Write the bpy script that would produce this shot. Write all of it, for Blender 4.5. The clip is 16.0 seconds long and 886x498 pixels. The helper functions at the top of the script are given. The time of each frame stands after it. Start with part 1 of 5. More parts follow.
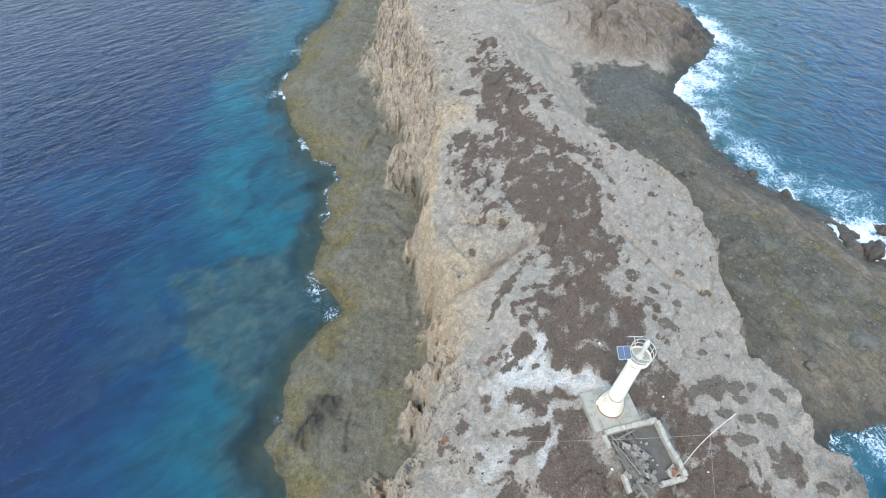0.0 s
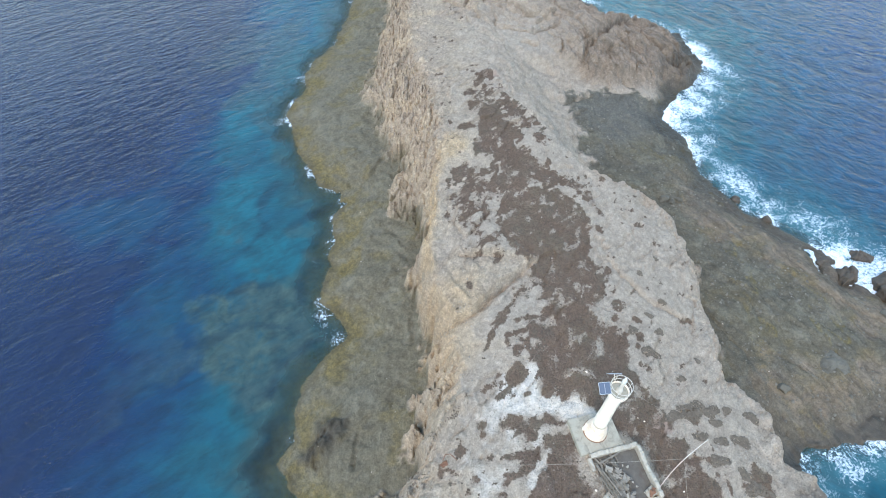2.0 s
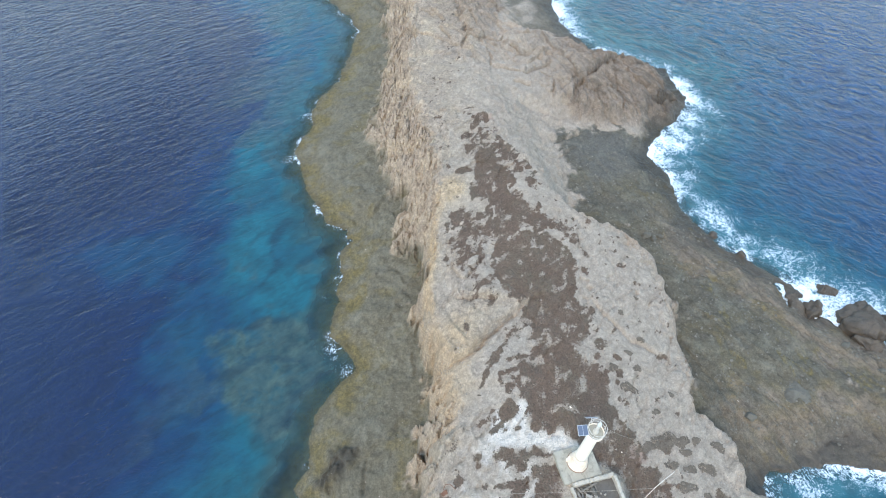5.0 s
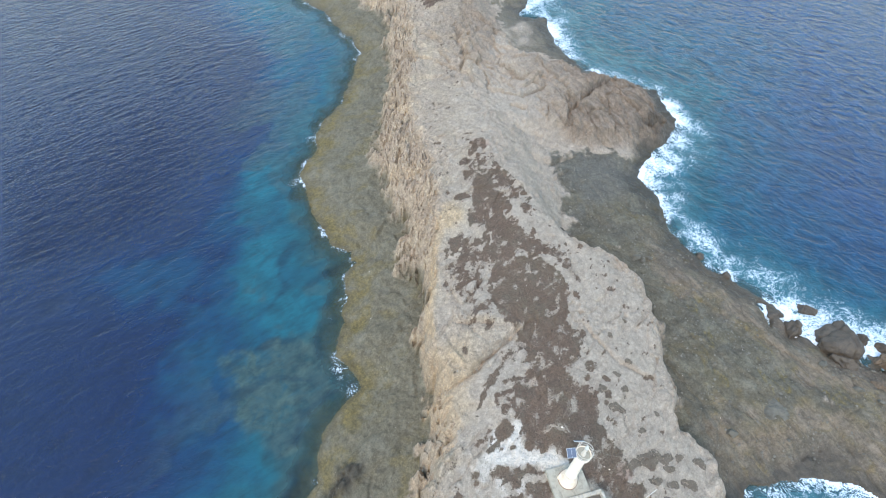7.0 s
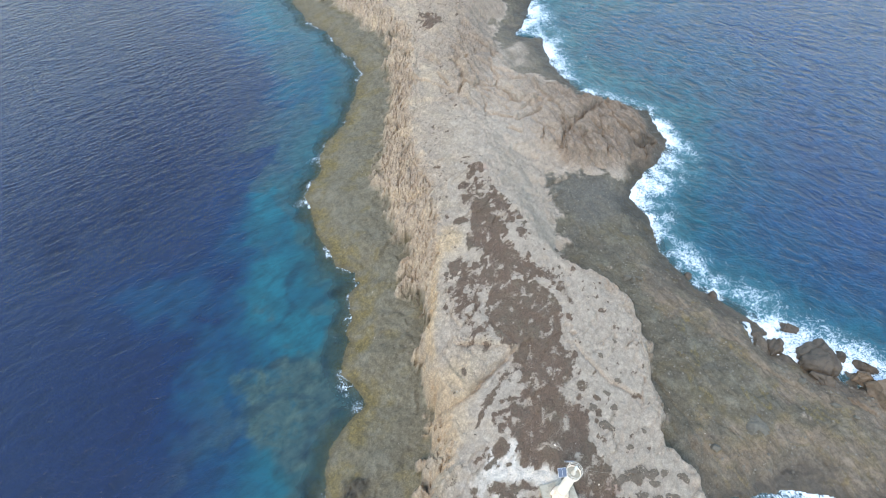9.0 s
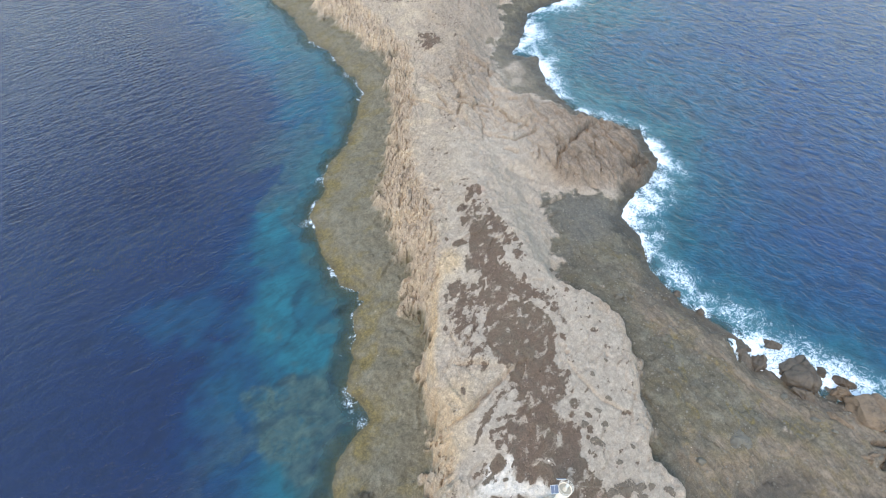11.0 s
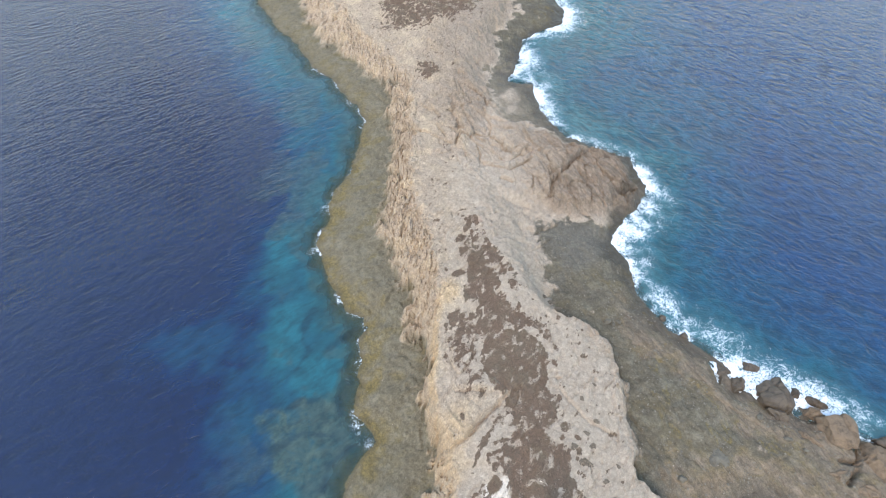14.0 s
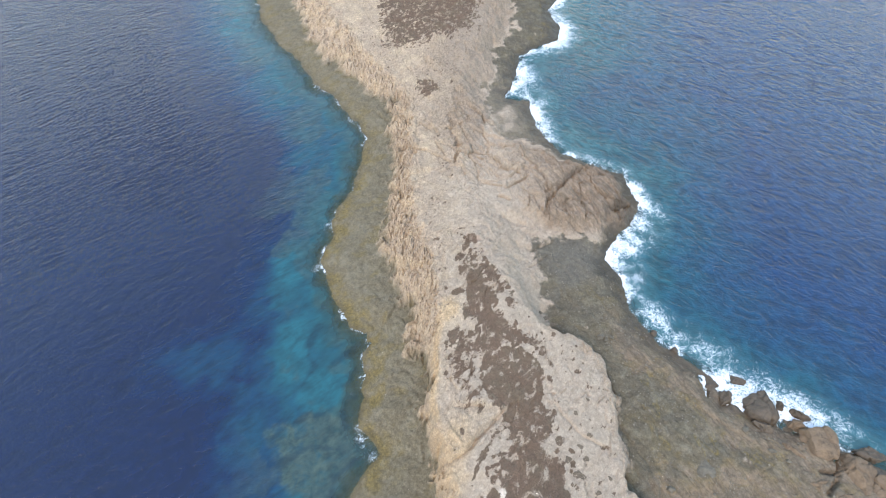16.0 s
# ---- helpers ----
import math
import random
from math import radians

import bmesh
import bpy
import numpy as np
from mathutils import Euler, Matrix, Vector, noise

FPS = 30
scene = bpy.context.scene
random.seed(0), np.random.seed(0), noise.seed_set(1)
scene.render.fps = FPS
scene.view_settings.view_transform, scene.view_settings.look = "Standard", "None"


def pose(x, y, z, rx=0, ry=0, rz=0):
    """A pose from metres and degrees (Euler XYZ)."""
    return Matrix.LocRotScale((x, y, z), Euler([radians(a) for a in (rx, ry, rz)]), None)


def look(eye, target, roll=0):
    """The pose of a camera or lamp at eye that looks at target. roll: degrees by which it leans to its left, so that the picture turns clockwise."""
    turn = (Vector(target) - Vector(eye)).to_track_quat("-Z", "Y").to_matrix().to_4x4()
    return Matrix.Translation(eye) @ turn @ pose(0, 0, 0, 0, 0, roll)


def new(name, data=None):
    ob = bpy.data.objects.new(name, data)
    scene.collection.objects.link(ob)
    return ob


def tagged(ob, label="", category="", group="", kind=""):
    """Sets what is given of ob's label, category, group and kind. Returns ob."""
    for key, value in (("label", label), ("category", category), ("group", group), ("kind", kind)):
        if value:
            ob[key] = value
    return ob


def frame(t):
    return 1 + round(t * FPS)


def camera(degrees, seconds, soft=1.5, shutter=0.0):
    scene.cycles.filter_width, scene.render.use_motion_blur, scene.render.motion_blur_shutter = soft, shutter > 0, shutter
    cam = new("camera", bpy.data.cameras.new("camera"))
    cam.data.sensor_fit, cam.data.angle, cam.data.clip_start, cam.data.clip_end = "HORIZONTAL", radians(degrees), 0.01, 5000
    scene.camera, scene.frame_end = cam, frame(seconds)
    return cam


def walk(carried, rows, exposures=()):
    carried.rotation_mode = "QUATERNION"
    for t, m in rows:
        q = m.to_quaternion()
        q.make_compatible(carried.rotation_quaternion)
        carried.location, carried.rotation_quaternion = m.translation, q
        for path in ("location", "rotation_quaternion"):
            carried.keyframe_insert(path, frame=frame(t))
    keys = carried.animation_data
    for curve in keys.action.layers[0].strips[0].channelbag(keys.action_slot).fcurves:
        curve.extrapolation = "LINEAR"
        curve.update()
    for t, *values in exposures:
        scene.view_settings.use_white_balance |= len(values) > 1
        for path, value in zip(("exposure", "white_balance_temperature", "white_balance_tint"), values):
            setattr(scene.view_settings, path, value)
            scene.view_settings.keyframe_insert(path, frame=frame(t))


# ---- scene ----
# The drone climbs straight up beside a rocky headland; its gimbal keeps still.
cam = camera(79.67, 16.0, 1.05)


def drone(t):
    """Eye, view direction and roll of the climbing drone at t seconds."""
    u = t / 16.0
    eye = Vector((0.107 * u - 0.682 * u * u, 0.409 * u + 0.416 * u * u, 36.456 + 30.249 * u + 1.279 * u * u))
    dep = radians(50.733 - 0.094 * u + 0.079 * u * u)
    yaw = radians(-0.809 * u - 0.512 * u * u)
    ahead = Vector((-math.sin(yaw) * math.cos(dep), math.cos(yaw) * math.cos(dep), -math.sin(dep)))
    roll = -0.045 + 0.544 * u - 0.197 * u * u
    return look(eye, eye + ahead * 10, -roll)


EXPOSURES = [(0.0, 1.09, 5950, 9), (9.0, 1.15, 6250, 11), (16.0, 1.24, 6750, 15)]
walk(cam, [(0.5 * k, drone(0.5 * k)) for k in range(33)], EXPOSURES)

# ---- light: thin overcast, the sun low and soft in the west ----
world = bpy.data.worlds.new("sky")
scene.world = world
world.use_nodes = True
sky = world.node_tree.nodes.new("ShaderNodeTexSky")
sky.sky_type, sky.sun_disc = "NISHITA", False
sky.sun_elevation, sky.sun_rotation = radians(52), radians(212)
sky.air_density, sky.dust_density, sky.ozone_density = 1.7, 0.0, 3.0
back = world.node_tree.nodes["Background"]
back.inputs["Strength"].default_value = 0.15
veil = world.node_tree.nodes.new("ShaderNodeMix")  # thin even cloud over the blue
veil.data_type = "RGBA"
veil.inputs[0].default_value, veil.inputs[7].default_value = 0.24, (4.0, 6.0, 8.4, 1)
world.node_tree.links.new(sky.outputs[0], veil.inputs[6])
world.node_tree.links.new(veil.outputs[2], back.inputs["Color"])
sun = new("sun", bpy.data.lights.new("sun", "SUN"))
sun.data.energy, sun.data.angle, sun.data.color = 1.5, radians(24), (1.0, 0.885, 0.72)
sun.matrix_world = look((-32.6, -52.2, 78.8), (0, 0, 0))


# ---- noise on arrays ----
def lattice(ix, iy, seed):
    h = (ix.astype(np.int64) * 374761393 + iy.astype(np.int64) * 668265263 + seed * 982451653) & 0x7FFFFFFF
    h = ((h ^ (h >> 13)) * 1274126177) & 0x7FFFFFFF
    h = ((h ^ (h >> 16)) * 668265263) & 0x7FFFFFFF
    return ((h ^ (h >> 15)) & 0xFFFF) / 65535.0


def vnoise(x, y, seed):
    ix, iy = np.floor(x), np.floor(y)
    fx, fy = x - ix, y - iy
    fx, fy = fx * fx * fx * (fx * (fx * 6 - 15) + 10), fy * fy * fy * (fy * (fy * 6 - 15) + 10)
    i0, j0 = ix.min(), iy.min()
    wide, high = int(ix.max() - i0) + 2, int(iy.max() - j0) + 2
    if wide * high < 3 * x.size:
        table = lattice(*np.meshgrid(i0 + np.arange(wide), j0 + np.arange(high)), seed).ravel()
        at = ((iy - j0) * wide + (ix - i0)).astype(np.int32)
        a, b, c, d = table[at], table[at + 1], table[at + wide], table[at + wide + 1]
    else:
        a, b = lattice(ix, iy, seed), lattice(ix + 1, iy, seed)
        c, d = lattice(ix, iy + 1, seed), lattice(ix + 1, iy + 1, seed)
    return (a + (b - a) * fx) * (1 - fy) + (c + (d - c) * fx) * fy


def fbm(x, y, size, octaves, seed):
    """Fractal noise from about -1 to 1; size: the largest lumps, in metres."""
    total, amp, norm = 0.0, 1.0, 0.0
    for k in range(octaves):
        s = 2.03 ** k / size
        ca, sa = math.cos(0.7 * k + seed), math.sin(0.7 * k + seed)
        total = total + amp * (2 * vnoise((x * ca - y * sa) * s + 17.3 * k, (x * sa + y * ca) * s + 5.1 * k, seed + k) - 1)
        norm += amp
        amp *= 0.52
    return total / norm * 1.6


def ridged(x, y, size, octaves, seed):
    total, amp, norm = 0.0, 1.0, 0.0
    for k in range(octaves):
        s = 2.1 ** k / size
        n = 2 * vnoise(x * s + 3.7 * k, y * s + 9.2 * k, seed + k) - 1
        total = total + amp * (1 - np.abs(n) * 1.6)
        norm += amp
        amp *= 0.5
    return total / norm


def blocks(x, y, size, seed):
    """Broken rock: a random value for each of the blocks that fill the plane, and the distance to the nearest joint."""
    u, v = x / size, y / size
    iu, iv = np.floor(u), np.floor(v)
    f1, f2, val = np.full(u.shape, 9.0), np.full(u.shape, 9.0), np.zeros(u.shape)
    for di in (-1, 0, 1):
        for dj in (-1, 0, 1):
            d = np.hypot(iu + di + lattice(iu + di, iv + dj, seed) - u, iv + dj + lattice(iu + di, iv + dj, seed + 1) - v)
            near = d < f1
            f2 = np.where(near, f1, np.minimum(f2, d))
            val = np.where(near, lattice(iu + di, iv + dj, seed + 2), val)
            f1 = np.where(near, d, f1)
    return val, (f2 - f1) * size


def step(a, b, v):
    u = np.clip((v - a) / (b - a), 0, 1)
    return u * u * (3 - 2 * u)


def inside(x, y, outline):
    """Signed distance to a closed outline, positive inside; -4 for all that is further out than that."""
    lo, hi = np.min(outline, 0) - 4, np.max(outline, 0) + 4
    if (hi - lo).prod() < 6000 and x.ndim == 2:
        whole, part_ = np.full(x.shape, -4.0), (x > lo[0]) & (x < hi[0]) & (y > lo[1]) & (y < hi[1])
        whole[part_] = np.maximum(inside(x[part_], y[part_], outline), -4)
        return whole
    best, odd = np.full(x.shape, 1e9), np.zeros(x.shape, bool)
    n = len(outline)
    for k in range(n):
        (ax, ay), (bx, by) = outline[k], outline[(k + 1) % n]
        ex, ey = bx - ax, by - ay
        u = np.clip(((x - ax) * ex + (y - ay) * ey) / (ex * ex + ey * ey + 1e-9), 0, 1)
        best = np.minimum(best, (x - ax - u * ex) ** 2 + (y - ay - u * ey) ** 2)
        if ay != by:
            odd ^= ((ay > y) != (by > y)) & (x < ax + (y - ay) / (by - ay) * ex)
    d = np.sqrt(best)
    return np.where(odd, d, -d)


# ---- the plan of the headland, in metres; the sea is z = 0 ----
SHORE_WEST = [(-4, -8), (-7, 2), (-10.3, 9.6), (-12.6, 12.5), (-11.3, 14.4), (-11.8, 16.1), (-11.2, 18.6), (-9.9, 20.8), (-8.7, 22.0), (-7.9, 23.4),
              (-11.0, 26.8), (-11.3, 29.2), (-10.3, 30.5), (-10.9, 32.5), (-11.1, 36.2), (-11.0, 39.4), (-10.6, 40.6), (-13.1, 41.9), (-15.4, 45.5),
              (-17.3, 49.0), (-19.2, 53.8), (-18.9, 56.2), (-17.6, 59.5), (-18.0, 63.0), (-17.4, 66.8), (-14.9, 72.0), (-14.4, 80.3), (-13.8, 85.4),
              (-16.1, 90.9), (-18.2, 92.9), (-21.9, 100.0), (-26.7, 104.4), (-31.1, 113.6), (-37.9, 122.6), (-43.1, 132.3), (-46.9, 144.5), (-48, 165)]
SHORE_EAST = [(-10, 184), (38, 175), (36, 150), (33.5, 141.8), (30.3, 135.7), (31.8, 127.0), (30.2, 121.6), (20.3, 114.3), (18.0, 105.1), (15.3, 97.8),
              (20.0, 96.6), (20.1, 92.6), (21.4, 85.2), (23.9, 80.0), (28.8, 76.6), (34.5, 73.2), (35.7, 65.9), (34.2, 61.9), (29.9, 58.1), (26.9, 53.4),
              (28.8, 49.9), (28.6, 46.4), (29.3, 41.6), (31.2, 37.6), (33.3, 36.3), (35.3, 34.5), (36.7, 33.3), (37.5, 31.6), (38.3, 28.6), (41.0, 27.5), (44.0, 26.6), (47.0, 25.0), (49.5, 22.6),
              (52.5, 20.6), (57, 18), (58, 12), (52, 9), (44, 11), (38.2, 12.7), (35.3, 14.0), (31.1, 13.8), (27.6, 13.8), (26.2, 11.5), (25.4, 9.0),
              (25.5, 2), (20, -10), (6, -14)]
FOOT_WEST = [(-2, -6), (-5, 2), (-4.6, 9.4), (-2.3, 11.4), (-1.6, 12.9), (-2.7, 15.6), (-1.2, 18.7), (-1.5, 21.6), (-2.9, 24.7), (-2.3, 27.6), (-1.9, 30.8),
             (-2.0, 34.2), (-4.5, 36.4), (-5.2, 39.6), (-6.0, 44.0), (-7.9, 48.8), (-9.8, 55.0), (-9.4, 60.0), (-8.4, 65.8), (-8.4, 71.5), (-8.7, 78.6),
             (-8.9, 83.6), (-7.4, 89.9), (-14.2, 98.9), (-21.1, 107.7), (-27.0, 114.9), (-32.4, 125.4), (-36.7, 140.0), (-38, 160)]
FOOT_EAST = [(24, 168), (24, 150), (21.5, 135), (19.8, 126), (15.2, 113.4), (12.4, 102), (10.5, 92), (10.2, 81), (10.0, 73.5), (12.5, 67.5), (15.8, 62.0),
             (21.5, 60.0), (19.0, 58.4), (16.6, 56.2), (15.4, 52.5), (16.4, 49.0), (15.8, 45.0), (15.4, 41.0), (17.0, 38.2), (20.6, 36.4), (21.7, 33.3), (22.6, 28.5), (22.2, 24.0),
             (21.8, 20.0), (21.4, 17.4), (22.4, 16.2), (23.4, 14.6), (23.2, 12.2), (24.4, 11.0), (25.0, 9.0), (24.6, 2), (18, -8), (6, -12)]
CREST_WEST = [(1, -4), (-2, 2), (-1.0, 8.3), (-0.3, 11.6), (1.4, 14.7), (1.3, 17.5), (1.0, 19.6), (-0.2, 23.5), (-0.9, 26.7), (-0.8, 30.3), (-0.4, 34.3),
              (0.3, 39.8), (0.0, 47.0), (-1.0, 53.5), (-3.2, 58.5), (-3.7, 64.9), (-4.2, 71.9), (-3.8, 79.7), (-4.9, 84.9), (-3.3, 92.1), (-9.3, 102.5),
              (-16.0, 111.8), (-22.3, 124.7), (-27, 140), (-28, 156)]
BRINK_EAST = [(18, 158), (20, 148), (15.0, 134), (13.0, 126), (8.8, 113.4), (5.4, 102), (3.2, 92), (2.4, 81), (3.2, 73), (4.6, 66.6), (5.5, 61.0), (5.5, 57.0),
              (6.0, 53.0), (7.0, 49.8), (8.6, 46.0), (11.4, 40.6), (14.4, 37.2), (18.0, 35.4), (19.9, 32.6), (20.6, 29.3), (21.0, 26.0), (20.6, 23.6),
              (20.4, 21.1), (20.1, 17.9), (19.8, 16.0), (21.0, 16.2), (22.0, 15.0), (22.3, 13.9), (21.8, 11.8), (22.4, 10.5), (23.8, 10.0), (23.7, 8.8),
              (23, 2), (16, -6), (6, -10)]
HEADLAND = [(5, 73), (7, 80), (13, 80), (19.9, 77.8), (23.8, 75.8), (29.4, 73.4), (33.4, 70.0), (34.4, 64.0), (32.2, 60.0), (25.5, 58.6), (19, 58.8), (12, 62)]
shore, foot, brink = SHORE_WEST + SHORE_EAST, FOOT_WEST + FOOT_EAST, CREST_WEST + BRINK_EAST

xs = np.concatenate([np.arange(-56, -20, 0.4), np.arange(-20, -12, 0.2), np.arange(-12, 25, 0.115), np.arange(25, 33, 0.16), np.arange(33, 56, 0.18), np.arange(56, 64, 0.4)])
ys = np.concatenate([np.arange(-20, 5, 0.5), np.arange(5, 46, 0.125), np.arange(46, 84, 0.18), np.arange(84, 150, 0.35), np.arange(150, 190, 0.8)])
GX, GY = np.meshgrid(xs, ys)
wob = 0.75
WX = GX + wob * fbm(GX, GY, 2.6, 5, 11)
WY = GY + wob * fbm(GX, GY, 2.6, 5, 12)
far_w = step(64, 80, GY)
WX = WX + far_w * 1.9 * fbm(GX, GY, 6.0, 4, 15)
WY = WY + far_w * 1.9 * fbm(GX, GY, 6.0, 4, 16)
d_shore = inside(GX + 0.45 * fbm(GX, GY, 2.6, 5, 11), GY + 0.45 * fbm(GX, GY, 2.6, 5, 12), shore)
across = (GX * 0.85 - GY * 0.52) + 0.7 * fbm(GX, GY, 3, 3, 41)
fringe = ridged(across * 1.6, (GX * 0.52 + GY * 0.85) * 0.5, 1.1, 3, 73) - 0.5
d_foot = inside(WX, WY, foot) + (0.9 * fbm(GX, GY, 1.3, 4, 78) + 0.25 * fringe) * step(6, 2, GX)
d_brink = inside(GX + 0.6 * (WX - GX), GY + 0.6 * (WY - GY), brink)
d_head = inside(WX, WY, HEADLAND)

# heights
west = 1 - step(2, 9, GX + 0.06 * GY)
top = np.interp(GY, [0, 12, 40, 56, 70, 82, 100, 120, 140], [7.3, 7.5, 7.4, 6.2, 4.9, 4.2, 4.4, 5.2, 5.6])
top = top - np.interp(GX, [9, 21], [0, 2.9]) * np.interp(GY, [0, 40, 60, 80], [1, 1, 0.7, 0.3])
top = top + 0.16 * fbm(GX, GY, 5.0, 4, 21) + 0.07 * fbm(GX, GY, 0.9, 3, 22) + 0.25 * step(1.5, 0, d_brink) * fbm(GX, GY, 1.6, 3, 23)
slab, gap = blocks(0.83 * GX - 0.56 * GY + 0.35 * fbm(GX, GY, 1.5, 3, 144), (0.56 * GX + 0.83 * GY) * 0.3 + 0.3 * fbm(GX, GY, 1.5, 3, 145), 1.15, 146)
chunk, chink = blocks(GX + 0.2 * fbm(GX, GY, 0.7, 2, 147), GY + 0.2 * fbm(GX, GY, 0.7, 2, 148), 0.42, 149)
top = top + (0.32 * (slab - 0.5) - 0.1 * np.exp(-(gap / 0.12) ** 2) + 0.06 * (chunk - 0.5) - 0.03 * np.exp(-(chink / 0.08) ** 2)) * (0.35 + 0.65 * step(-0.3, 0.5, fbm(GX, GY, 4.0, 3, 150)))
flat = step(2.6, 1.4, np.hypot((GX - 10.4) / 1.15, GY - 10.2))
top = top * (1 - flat) + 7.5 * flat
rough = fbm(GX, GY, 2.2, 5, 31)
shelf = 0.15 + 1.15 * step(0, 5, d_shore) + 0.35 * step(4, 12, d_shore) + 0.2 * rough + 0.16 * step(0.25, 0.75, fbm(GX, GY, 3.4, 4, 35)) * step(4, -2, GX) * step(0.4, 2, d_shore)
terr = 0.22
shelf = shelf * 0.4 + 0.6 * (np.floor(shelf / terr) + step(0.55, 1.0, shelf / terr - np.floor(shelf / terr))) * terr + 0.05 * fbm(GX, GY, 0.6, 3, 32)
shelf = shelf + 0.34 * (ridged(GX, GY, 1.8, 4, 34) - 0.45) * step(6, 1, d_shore) * step(8, 20, GX)
shelf = np.maximum(shelf, 0.12 * step(0.05, 0.5, d_shore))
out = np.maximum(-d_brink, 0)
s = np.clip(d_foot / (np.maximum(d_foot, 0) + out + 1e-6), 0, 1)
s = np.where(d_brink > 0, 1.0, s)
SLOPE = np.where((d_foot > 0) & (d_brink < 0), 1.0, 0.0)
tame = 1 - 0.7 * step(3, 7, GX) * step(34, 42, GY)
gully = ridged(across * 1.25, (GX * 0.52 + GY * 0.85) * 0.3, 1.5, 4, 42) - 0.4
sharp = step(41, 35, GY)
bulge = np.where(GX < 6, 1 - (1 - s) ** 1.5, np.clip(s * (1 + 0.5 * sharp), 0, 1) ** (1.15 - 0.7 * sharp))
bulge = np.where((GX >= 4) & (sharp < 0.5), s * s * (3 - 2 * s), bulge)
Z = shelf * (1 - bulge) + top * bulge
rib, seam = blocks(across, (GX * 0.52 + GY * 0.85) * 0.5, 1.5, 101)
ribs = ridged(across * 1.5 + 0.25 * rough, (GX * 0.52 + GY * 0.85) * 0.3, 0.8, 3, 143) - 0.45
lumpy, nick = blocks(GX + 0.3 * fbm(GX, GY, 1.2, 3, 104), GY + 0.3 * fbm(GX, GY, 1.2, 3, 105), 0.6, 106)
gentle = np.clip((np.maximum(d_foot, 0) + out - 0.8) / 3.0, 0.1, 1)
Z = Z + gentle * tame * SLOPE * np.minimum(1, 7 * s * (1 - s)) * (0.3 * (chunk - 0.5) - 0.12 * np.exp(-(chink / 0.08) ** 2) + 0.3 * gully + 0.25 * rough + 0.55 * (rib - 0.5) - 0.3 * np.exp(-(seam / 0.16) ** 2) + 0.34 * (lumpy - 0.5) - 0.16 * np.exp(-(nick / 0.1) ** 2) + 0.62 * ribs * step(9, 5, GX))
lump = step(0, 2.0, d_head)
jx, jy = GX * 0.9 + GY * 0.43 + 0.5 * fbm(GX, GY, 3, 3, 91), (GY * 0.9 - GX * 0.43) * 0.55 + 0.3 * fbm(GX, GY, 3, 3, 92)
edge_w = fbm(GX, GY, 4, 3, 98)
block, joint = blocks(jx, jy, 3.9, 93)
chip, crack = blocks(jx * 1.1 + 7, jy * 1.3, 0.95, 96)
bedding = ridged(GX * 0.87 + GY * 0.48 + 0.3 * fbm(GX, GY, 2.5, 3, 151), (GY * 0.87 - GX * 0.48) * 0.16, 1.5, 4, 152) - 0.45
broken = 0.8 * (block - 0.5) + 0.16 * (chip - 0.5) - 0.5 * np.exp(-(joint / 0.17) ** 2) - 0.12 * np.exp(-(crack / 0.1) ** 2) + 0.42 * bedding
head_h = 1.9 + 0.35 * bedding + 0.7 * fbm(GX, GY, 7, 4, 52) + broken + 0.08 * rough - 0.03 * (GX - 15)
neck = inside(WX + 1.8 * fbm(GX, GY, 7, 3, 58), WY + 1.8 * fbm(GX, GY, 7, 3, 59), [(1, 57), (13, 57.5), (18, 60), (23, 63), (24, 75), (19, 79), (15.5, 84), (12, 89), (10, 95), (1, 96)])
neck_h = 4.7 - 0.105 * (GX - 4) - np.interp(GY, [70, 78, 90], [0, 0.9, 1.6]) * step(4, 12, GX) + (0.22 + 0.75 * step(66, 71, GY - 0.25 * (GX - 10) + 2 * edge_w)) * broken + 0.35 * fbm(GX, GY, 5, 4, 53) + 0.12 * rough
Z = np.maximum(Z, shelf + step(0, 4.5, neck) * np.maximum(neck_h - shelf, 0))
Z = np.maximum(Z, shelf + lump * np.maximum(head_h, 0.4))
# joints and loose blocks of the eastern shelf and slope
bare = step(12, 17, GX) * step(1.0, -0.5, d_brink) * step(0.2, 1.5, d_shore) * step(0.5, -1, d_head)
Z = Z + bare * (0.10 * (chip - 0.5) - 0.08 * np.exp(-(crack / 0.12) ** 2) + step(-0.2, 0.4, fbm(GX, GY, 6, 3, 97)) * (0.14 * (block - 0.5) - 0.14 * np.exp(-(joint / 0.18) ** 2)))
Z = Z + 0.35 * step(0.5, 2, d_foot) * step(62, 70, GY) * broken
outcrop = step(-0.5, 0.9, inside(WX, WY, [(-9.8, 15.9), (-7.6, 15.5), (-7.6, 13.9), (-8.6, 12.2), (-10.3, 11.5), (-11.0, 12.4), (-10.2, 14.2)]))
Z = Z + outcrop * np.maximum(d_shore > 0, 0) * (0.45 + 0.5 * (lumpy - 0.5) + 0.5 * ribs)
bed_z = np.interp(-d_shore, [0, 1, 4, 9, 14], [-0.05, -0.45, -1.1, -2.6, -5]) + (0.35 * rough + 0.3 * (lumpy - 0.5)) * step(0, -2, d_shore)
Z = np.where(d_shore < 0, np.where(GX < 4, np.minimum(bed_z, -0.03), np.maximum(-0.2 + 0.5 * d_shore + 0.2 * rough * step(0, -2, d_shore), -5.0)), Z)


fault_bend = fbm(GX, GY, 1.4, 3, 57)


